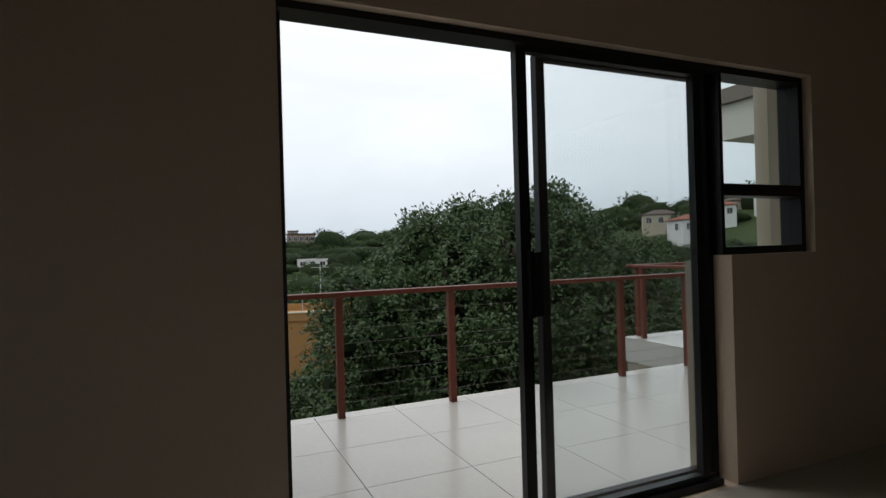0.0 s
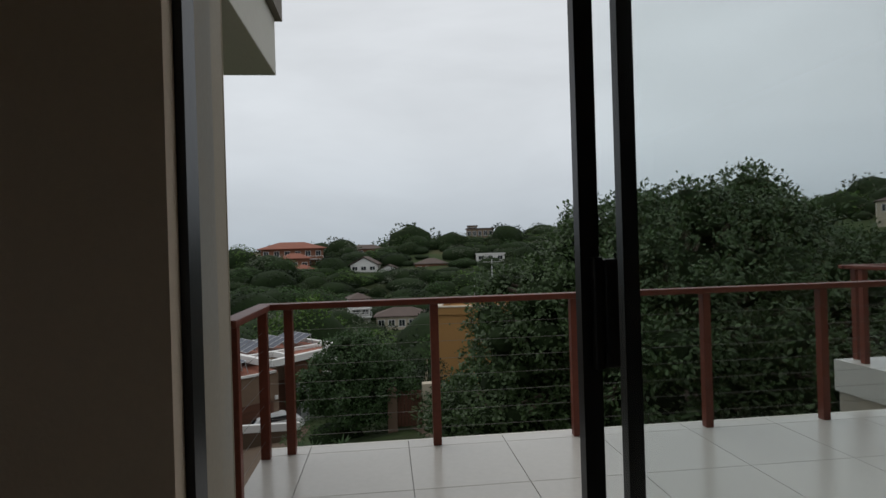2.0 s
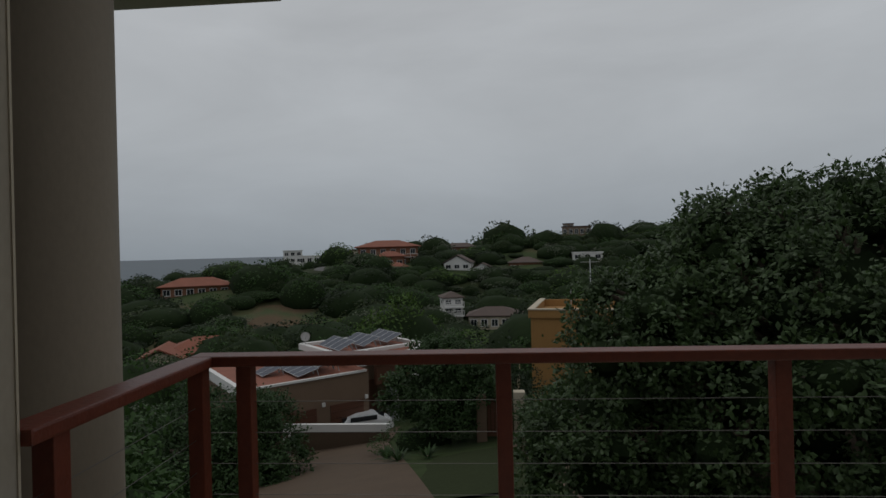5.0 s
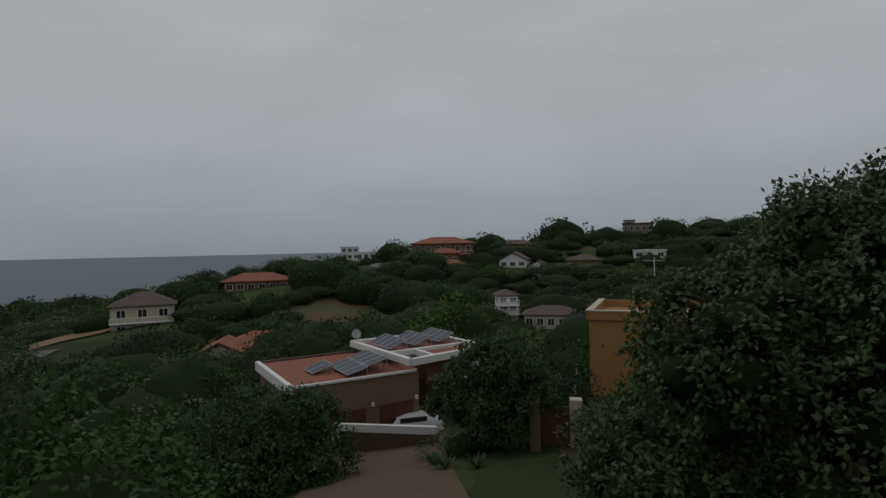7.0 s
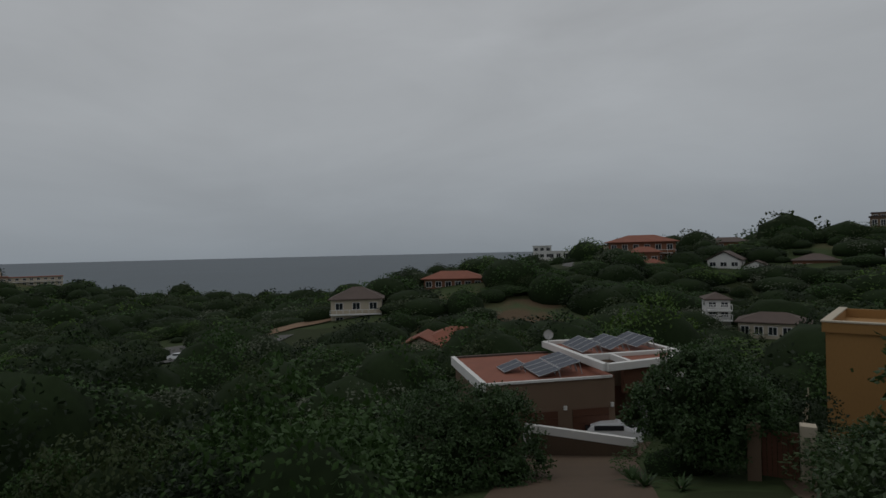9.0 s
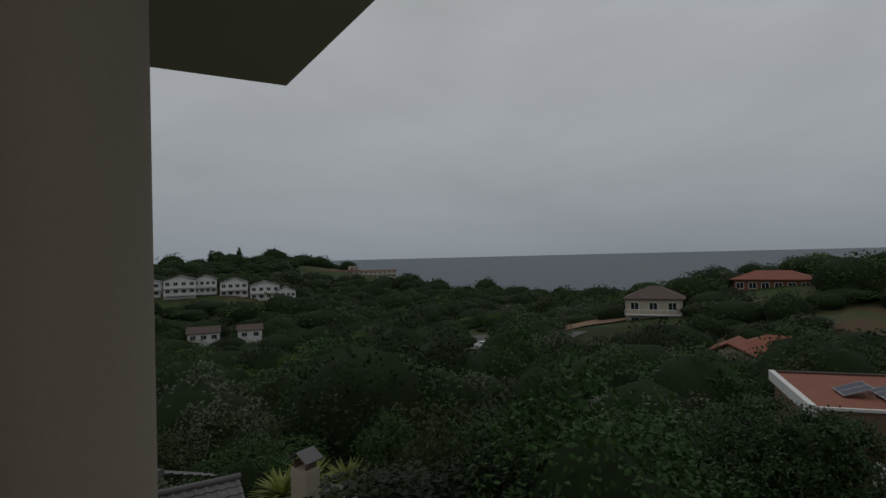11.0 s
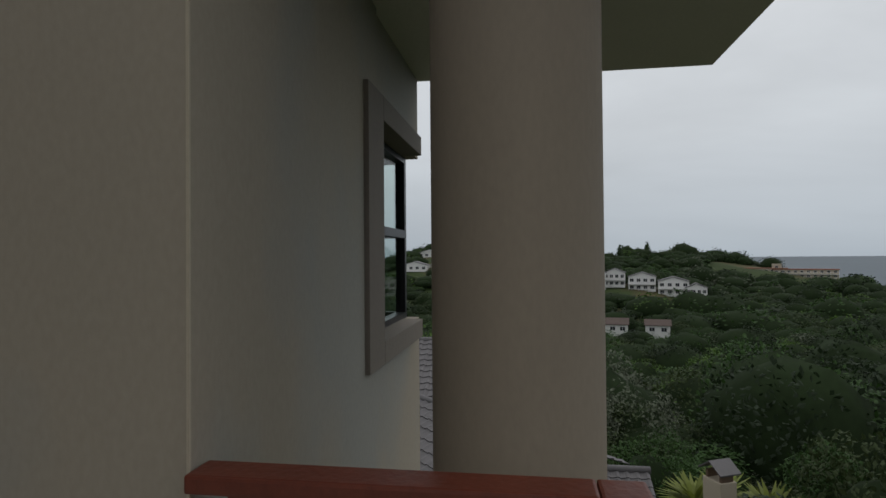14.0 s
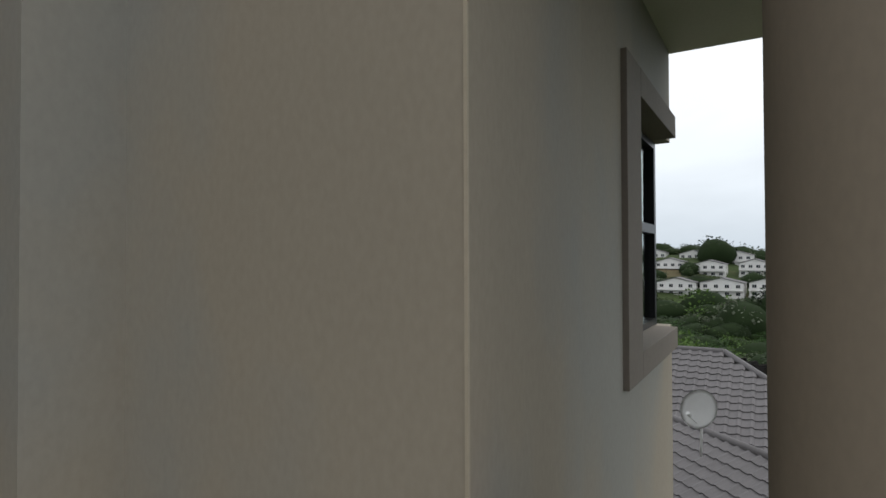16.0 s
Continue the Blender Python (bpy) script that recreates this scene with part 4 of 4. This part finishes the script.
tile_field(nb, (-21.8, 8.9, -5.85), (0, -1, 0), (-1, 0, -0.42), 14, 9, "grey profiled concrete roof tiles")
for p, q in (((HX, HY, HZ), (HX, HY - 11, HZ)), ((HX, HY, HZ), (HX + 2.2, HY + 2.1, HZ - 0.92)), (RA, RA + RD * 11.2)):
    bm = bmesh.new()
    cyl(bm, p, q, 0.11, 0.11, 10)
    part("ridge_cap", bm, M_GREYTILE, nb)
bm = bmesh.new()
cyl(bm, (-21.8, 8.95, -5.8), (-21.8, 4.2, -5.8), 0.12, 0.12, 10)
part("ridge_cap", bm, M_GREYTILE, nb)
part("wall", prism([(-24.4, 4.0), (-18.6, 4.0), (-18.6, 8.7), (-24.4, 8.7)], -12.5, -7.25), M_WHITEWALL, nb)

ch = thing("chimney", "plastered chimney with a small pitched cowl", "chimney", pose(-26.4, 12.6, -12, 0, 0, 25))
part("chimney_body", bevelled(boxes((-0.5, 0.5, -0.4, 0.4, -1, 4.3)), 0.03), M_CREAMWALL, ch)
part("cowl_post", boxes((-0.42, -0.32, -0.3, 0.3, 4.3, 4.62)), M_BROWNWALL, ch)
part("cowl_post", boxes((0.32, 0.42, -0.3, 0.3, 4.3, 4.62)), M_BROWNWALL, ch)
bm = gable_roof(1.0, 0.8, 0.42, 0.12, False, 0.06)
bm.transform(pose(0, 0, 4.62))
part("cowl", bm, M_GREYTILE, ch)


def satellite_dish(m, label):
    d = thing("satellite_dish", label, "satellite dish", m)
    bm = bmesh.new()
    rings, k = 5, 28
    prev = [bm.verts.new((0, 0, 0))]
    for r in range(1, rings + 1):
        q = r / rings
        cur = [bm.verts.new((0.42 * q * math.cos(i * math.tau / k), 0.46 * q * math.sin(i * math.tau / k), 0.11 * q * q)) for i in range(k)]
        for i in range(k):
            f = bm.faces.new((prev[0], cur[i], cur[(i + 1) % k]) if r == 1 else (prev[i], cur[i], cur[(i + 1) % k], prev[(i + 1) % k]))
            f.smooth = True
        prev = cur
    bmesh.ops.solidify(bm, geom=bm.faces[:], thickness=0.012)
    bm.transform(pose(0, 0, 0.75, 62, 0, 0))
    part("reflector", bm, M_DISH, d)
    bm = bmesh.new()
    cyl(bm, (0, 0, -0.3), (0, 0.06, 0.7), 0.03, 0.03, 10)
    part("mast", bm, M_DISH, d)
    bm = bmesh.new()
    cyl(bm, (0, -0.05, 0.42), (0, -0.55, 0.72), 0.014, 0.014, 8)
    cyl(bm, (0, -0.50, 0.72), (0, -0.6, 0.80), 0.04, 0.04, 10)
    part("feed_arm", bm, M_DISH, d)
    return d


satellite_dish(pose(-16.15, 3.18, -2.75, 0, 0, 70), "pale satellite dish on the tiled roof")
satellite_dish(SH @ pose(7.4, 8.2, 5.9, 0, 0, -20), "white satellite dish on the slab roof")


# ---- vegetation ----
RNG = np.random.RandomState(7)


def unit(v):
    return v / np.maximum(np.linalg.norm(v, axis=-1, keepdims=True), 1e-9)


def leaf_quads(centre, axis, size, narrow=0.5, out=None):
    """Diamond leaves: from each centre along its axis, at a random roll."""
    n = len(centre)
    axis = unit(axis)
    facing = RNG.normal(size=(n, 3))
    if out is not None:
        facing = facing * 0.28 + out + np.array([0, 0, 0.5])
    side = unit(np.cross(axis, facing))
    size = size[:, None]
    nrm = np.cross(axis, side)
    a = centre
    b = centre + axis * size * 0.55 + side * size * narrow * 0.5 + nrm * size * 0.06
    c = centre + axis * size
    d = centre + axis * size * 0.55 - side * size * narrow * 0.5 + nrm * size * 0.06
    return np.stack([a, b, c, d], 1).reshape(-1, 3)


def lobes_surface(lobes, count, shell=0.3):
    """Points spread over the outside of a set of ellipsoid lobes, with their outward directions."""
    pts, dirs = [], []
    w = np.array([l[3] * l[3] for l in lobes])
    for l, k in zip(lobes, (count * w / w.sum()).astype(int)):
        u = unit(RNG.normal(size=(k, 3)))
        c, r = np.array(l[:3]), np.array([l[3], l[3], l[4]])
        bump = 1 + 0.10 * np.sin(u[:, :1] * 7 + c[0]) * np.sin(u[:, 1:2] * 8 + c[1]) + 0.07 * np.sin(u[:, 2:] * 11 + c[2])
        p = c + u * r * bump * (1 - shell * RNG.uniform(size=(k, 1)) ** 2)
        keep = np.ones(k, bool)
        for o in lobes:
            if o is not l:
                q = (p - np.array(o[:3])) / np.array([o[3], o[3], o[4]])
                keep &= (q * q).sum(1) > 0.62
        pts.append(p[keep])
        dirs.append(u[keep])
    return np.concatenate(pts), np.concatenate(dirs)


def lump(bm, c, rx, rz, seed):
    r = bmesh.ops.create_icosphere(bm, subdivisions=2, radius=1.0)
    for v in r["verts"]:
        k = 1 + 0.22 * noise.noise(v.co * 2.1 + Vector((seed, seed * 1.7, 0)))
        v.co = Vector((v.co.x * rx * k + c[0], v.co.y * rx * k + c[1], v.co.z * rz * k + c[2]))
    return bm


def tree(name, label, base, lobes, clusters, per, size, mat, fork=0.45, trunk_r=0.25, spread=0.3):
    """A tapered trunk with a limb into each lobe and a crown of leaf rosettes."""
    t = thing(name, label, "tree", Matrix.Translation(base))
    if 3 < len(lobes) < 9 and name == "tree":
        kn = random.Random(int(base[0] * 10))
        for l in list(lobes):
            for _ in range(10):
                d = Vector((kn.gauss(0, 1), kn.gauss(0, 1), kn.gauss(0, 1) + 0.4)).normalized()
                r = kn.uniform(0.4, 0.8)
                lobes = lobes + [(l[0] + d.x * l[3] * 0.88, l[1] + d.y * l[3] * 0.88, l[2] + d.z * l[4] * 0.88, r, r * 0.85)]
    top = max(l[2] for l in lobes)
    f = Vector((0, 0, top * fork))
    bm = bmesh.new()
    cyl(bm, (0, 0, -0.6), f * 0.5, trunk_r * 1.3, trunk_r, 10)
    cyl(bm, f * 0.5, f, trunk_r, trunk_r * 0.8, 10)
    for l in lobes:
        e = Vector(l[:3])
        mid = f.lerp(e, 0.5) + Vector((0, 0, 0.25))
        cyl(bm, f, mid, trunk_r * 0.5, trunk_r * 0.3, 7)
        cyl(bm, mid, e, trunk_r * 0.3, trunk_r * 0.12, 7)
    part("trunk", bm, M_BARK, t)
    # solid dark lumps close the crown; their colour stands for shade between leaves
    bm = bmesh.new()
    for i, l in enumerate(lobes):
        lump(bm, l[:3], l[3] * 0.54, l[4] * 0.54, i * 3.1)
    part("shade_core", bm, M_BUSHCORE, t, "dark solid core with the crown's inner shade in its colour")
    p, u = lobes_surface(lobes, clusters)
    p, u = np.repeat(p, per, 0), np.repeat(u, per, 0)
    ax = unit(u * 0.45 + RNG.normal(size=u.shape) * 0.75)
    q = leaf_quads(p + RNG.normal(size=p.shape) * spread * 0.4, ax, size * RNG.uniform(0.6, 1.25, len(p)), 0.55, u)
    crown = new("crown", mesh_arrays("crown", q, np.arange(len(q)).reshape(-1, 4), mat))
    crown.parent = t
    return t


# the large tree beyond the terrace
BIG = [(0.2, 0, 5.3, 3.8, 2.8), (-2.8, 0.0, 4.2, 2.4, 2.2), (-4.3, -0.6, 3.9, 1.7, 1.5), (-5.0, -0.6, 2.9, 1.7, 1.5), (-5.2, -0.9, 1.6, 1.9, 1.6), (3.0, -0.6, 5.2, 2.9, 2.5), (-1.2, -1.6, 3.4, 3.2, 2.8), (1.6, -2.2, 3.0, 3.4, 2.8),
       (-0.9, 0.4, 6.8, 2.3, 1.3), (1.3, 0.2, 7.1, 1.5, 1.1), (2.9, 0.4, 7.2, 1.6, 1.3), (4.9, -1.4, 4.2, 2.4, 2.4), (-3.0, 0.3, 5.9, 1.0, 0.9), (-4.2, -0.4, 5.0, 1.5, 1.3), (-3.2, -2.0, 0.8, 2.0, 1.6), (4.3, -2.4, 1.8, 2.6, 2.2), (-0.6, -3.0, 0.8, 2.6, 2.0), (1.9, -3.2, 0.6, 2.6, 2.0)]
knob = random.Random(11)
for l in list(BIG):
    for _ in range(11):
        u = Vector((knob.gauss(0, 1), knob.gauss(0, 1) - 0.5, knob.gauss(0, 1) + 0.4)).normalized()
        r = knob.uniform(0.42, 0.9)
        BIG.append((l[0] + u.x * l[3] * 0.88, l[1] + u.y * l[3] * 0.88, l[2] + u.z * l[4] * 0.88, r, r * 0.85))
tree("tree", "large broad-leaved evergreen tree with a dense dark crown", (6.2, 17.0, at_land(6.2, 17) - 0.3), BIG, 19000, 12, 0.155, M_LEAF, 0.4, 0.4, 0.26)
tree("tree", "round-crowned green tree beside the driveway gate", (-4.3, 34.5, at_land(-4.3, 34.5)),
     [(0, 0, 3.8, 2.5, 1.9), (-1.6, 0.2, 3.0, 1.8, 1.5), (1.7, -0.2, 3.2, 1.9, 1.6), (0.2, -1.0, 4.9, 1.5, 1.1), (0.3, -1.4, 2.6, 1.8, 1.5)], 3600, 8, 0.19, M_LEAF_B, 0.35, 0.16, 0.3)
tree("tree", "spreading green tree beside the driveway", (-16.3, 31.5, at_land(-16.3, 31.5)),
     [(l[0], l[1], l[2] + -5.71 - at_land(-16.3, 31.5), l[3], l[4]) for l in ((0, 0, -2.0, 2.9, 2.0), (-2.6, 0.4, -2.8, 2.3, 1.9), (2.3, 0.9, -2.3, 2.3, 1.9), (0.6, -1.6, -3.4, 2.8, 2.0), (-3.4, -1.2, -4.2, 2.4, 2.0), (3.0, 0.0, -4.0, 2.2, 1.9), (0.0, -0.8, -5.4, 3.2, 2.4))], 7500, 9, 0.19, M_LEAF_B, 0.35, 0.2, 0.3)
tree("tree", "low bright shrub below the ochre house", (3.2, 27.0, at_land(3.2, 27)),
     [(0, 0, 1.6, 2.4, 1.6), (2.4, 0.3, 1.4, 2.2, 1.5), (-1.8, 0.4, 1.2, 1.8, 1.2), (4.6, -0.4, 1.8, 2.4, 1.8)], 3000, 8, 0.18, M_LEAF_B, 0.3, 0.1, 0.3)
for k, (x, y, s) in enumerate(((20, 233, 1.0), (23.5, 234, 0.8), (14, 231, 0.7), (-8, 224, 0.5), (130, 120, 1.8), (126, 122, 1.5), (-442, 94, 1.5), (-430, 118, 1.5), (-428, 72, 1.4))):
    h = 7.5 * s
    tree("conifer", "dark pointed conifer on the skyline", (x, y, max(at_land(x, y), 9.4 - h if x == 20 else -99)), [(0, 0, h * (0.3 + 0.15 * i), 1.5 * s * (1 - 0.19 * i), h * 0.14) for i in range(5)], 260, 4, 0.7 * s, M_LEAF, 0.5, 0.15, 0.3)


def agave(m, label, mat, n=22, ln=0.9):
    a = thing("spiky_plant", label, "plant", m)
    vs, fs = [], []
    for i in range(n):
        t, e = RNG.uniform(0, math.tau), RNG.uniform(0.3, 1.2)
        d = np.array([math.cos(t) * math.cos(e), math.sin(t) * math.cos(e), math.sin(e)])
        s = np.array([-math.sin(t), math.cos(t), 0]) * 0.05 * ln
        b = len(vs)
        for q, w in ((0.0, 1.0), (0.5, 1.2), (1.0, 0.1)):
            c = d * ln * q - np.array([0, 0, 0.25 * ln * q * q])
            vs += [c - s * w, c + s * w]
        fs += [(b, b + 1, b + 3, b + 2), (b + 2, b + 3, b + 5, b + 4)]
    ob = new("leaves", mesh_arrays("leaves", vs, fs, mat))
    ob.parent = a
    bm = bmesh.new()
    cyl(bm, (0, 0, -0.3), (0, 0, 0.12), 0.09, 0.06, 8)
    part("stem", bm, M_BARK, a)
    return a


for x, y in ((-6.2, 30.0), (-4.7, 29.6), (-7.0, 31.5)):
    agave(Matrix.Translation((x, y, at_land(x, y))), "grey-green spiky agave beside the driveway", M_LEAF_B, 26, 1.0)
for x, y in ((-30, 12.6), (-31.5, 14.4), (-29, 15.6)):
    agave(Matrix.Translation((x, y, at_land(x, y) + 1.4)), "yellow-green palm by the chimney house", M_PALM, 46, 2.0)
drape("street", [(-40, 6), (-36, 16), (-33, 24), (-32, 30)], 4.5, M_ROAD, "narrow asphalt street behind the tiled house", "road", 0.15)

# bush canopy over the slopes and the valley


def unit_dome(quads_n, seed, leaf_len):
    """A crown of unit size: many leafy knobs over a dome."""
    r = np.random.RandomState(seed)
    knobs = unit(r.normal(size=(16, 3)))
    knobs[:, 2] = np.abs(knobs[:, 2]) * 1.1 - 0.1
    knobs = unit(knobs) * r.uniform(0.55, 0.78, (16, 1))
    kr = r.uniform(0.24, 0.44, 16)
    pick = r.choice(16, quads_n, p=kr ** 2 / (kr ** 2).sum())
    u = unit(r.normal(size=(quads_n, 3)) + unit(knobs[pick]) * 0.7 + np.array([0, 0, 0.25]))
    p = knobs[pick] + u * kr[pick, None] * (1 - 0.35 * r.uniform(size=(quads_n, 1)) ** 2)
    return leaf_quads(p, unit(u * 0.5 + r.normal(size=u.shape) * 0.8), leaf_len * r.uniform(0.6, 1.3, quads_n), 0.62, u)


def core_dome(seed, radius):
    bm = bmesh.new()
    bmesh.ops.create_icosphere(bm, subdivisions=2, radius=radius)
    for v in bm.verts:
        v.co *= 1 + 0.2 * noise.noise(v.co * 2.4 + Vector((seed, 0, 0)))
    bm.verts.ensure_lookup_table()
    vs, fs = np.array([v.co[:] for v in bm.verts]), np.array([[v.index for v in f.verts] for f in bm.faces])
    bm.free()
    return vs, fs


def canopy(name, label, x0, x1, y0, y1, near, far, spacing, rad, quads_n, leaf_len, jitter, squash):
    """Many bush crowns over the land between two distances from the house."""
    domes = [unit_dome(quads_n, 20 + i, leaf_len) for i in range(5)]
    cores = [core_dome(i * 4.3, 0.55 if far < 50 else 0.82) for i in range(4)]
    lv, cv, cf, off, mi = [], [], [], 0, []
    for gx0 in np.arange(x0, x1, spacing):
        for gy0 in np.arange(y0, y1, spacing):
            x, y = gx0 + RNG.uniform(-jitter, jitter) * spacing, gy0 + RNG.uniform(-jitter, jitter) * spacing
            dist = math.hypot(x + 2, y - 4)
            if not near <= dist < far or -0.35 * x + 0.94 * y > 335 or (y < 9 and x > -14) or (y < 14 and -8 < x):
                continue
            if any((x - a) ** 2 + (y - b) ** 2 < c * c for a, b, c in KEEP_OUT):
                continue
            r = rad * RNG.choice([0.65, 0.9, 1.1, 1.35, 1.7]) * RNG.uniform(0.85, 1.15)
            hgt = r * squash * RNG.choice([0.6, 0.85, 1.1, 1.6]) * RNG.uniform(0.85, 1.15)
            t = RNG.uniform(0, math.tau)
            rot = np.array([[math.cos(t), -math.sin(t), 0], [math.sin(t), math.cos(t), 0], [0, 0, 1]])
            sc = np.array([r, r, hgt])
            o = np.array([x, y, at_land(x, y) + hgt * 0.25])
            lv.append(domes[RNG.randint(5)] @ rot.T * sc + o)
            mi.append(np.full(quads_n, RNG.choice(5, p=[0.3, 0.24, 0.24, 0.14, 0.08]), np.int32))
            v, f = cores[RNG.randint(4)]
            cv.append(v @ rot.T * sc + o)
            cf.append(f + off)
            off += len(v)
    q = np.concatenate(lv)
    me = mesh_arrays(name, q, np.arange(len(q)).reshape(-1, 4), M_BUSHES[0])
    for m in M_BUSHES[1:]:
        me.materials.append(m)
    me.polygons.foreach_set("material_index", np.concatenate(mi))
    tagged(new(name, me), label, "bush", kind="stuff")
    # dark cores under the leaves: inner shade as colour, also closing gaps
    tagged(new(name + "_core", mesh_arrays(name + "_core", np.concatenate(cv), np.concatenate(cf), M_BUSHCORE, True)), "dark solid cores with the canopy's inner shade in their colour", "bush", kind="stuff")


canopy("near_bush", "dense green coastal bush below the terrace", -60, 40, 6, 50, 14, 45, 3.6, 2.9, 2600, 0.058, 0.45, 0.72)
canopy("slope_bush", "dense green coastal bush on the slopes", -95, 60, -20, 90, 44, 84, 5.0, 3.9, 1300, 0.068, 0.45, 0.66)
canopy("valley_bush", "dark green coastal forest filling the valley", -230, 130, -60, 215, 80, 205, 6.0, 4.4, 700, 0.085, 0.45, 0.48)
canopy("far_forest", "dark forested headland across the valley", -520, 260, -120, 330, 200, 480, 8.5, 6.0, 220, 0.13, 0.45, 0.5)

# ---- terrace tiles ----
TX, TY, G = 0.69, 0.70, 0.004
tile_mesh = {}


def tile_ob(x0, x1, y0, y1):
    k = (round(x1 - x0, 3), round(y1 - y0, 3))
    if k not in tile_mesh:
        tile_mesh[k] = mesh_of("tile", bevelled(boxes((G / 2, k[0] - G / 2, G / 2, k[1] - G / 2, -0.012, 0.0)), 0.0015, 1), M_TILE)
    ob = new("tile", tile_mesh[k])
    ob.parent = terrace
    ob.location = (x0, y0, 0)


terrace = bpy.data.objects["terrace_slab"]
for xa, xb in zip([-2.745 + TX * i for i in range(-1, 7)], [-2.745 + TX * i for i in range(8)]):
    if xb > -2.5:
        tile_ob(max(xa, -2.735), xb, 2.75, 2.97)
xs = [-3.06] + [-2.745 + TX * i for i in range(8)] + [2.70]
ys = [2.97, 3.67, 4.37, 5.07, 5.22]
for xa, xb in zip(xs[:-1], xs[1:]):
    for ya, yb in zip(ys[:-1], ys[1:]):
        if xb - xa > 0.05:
            tile_ob(xa, xb, ya, yb)
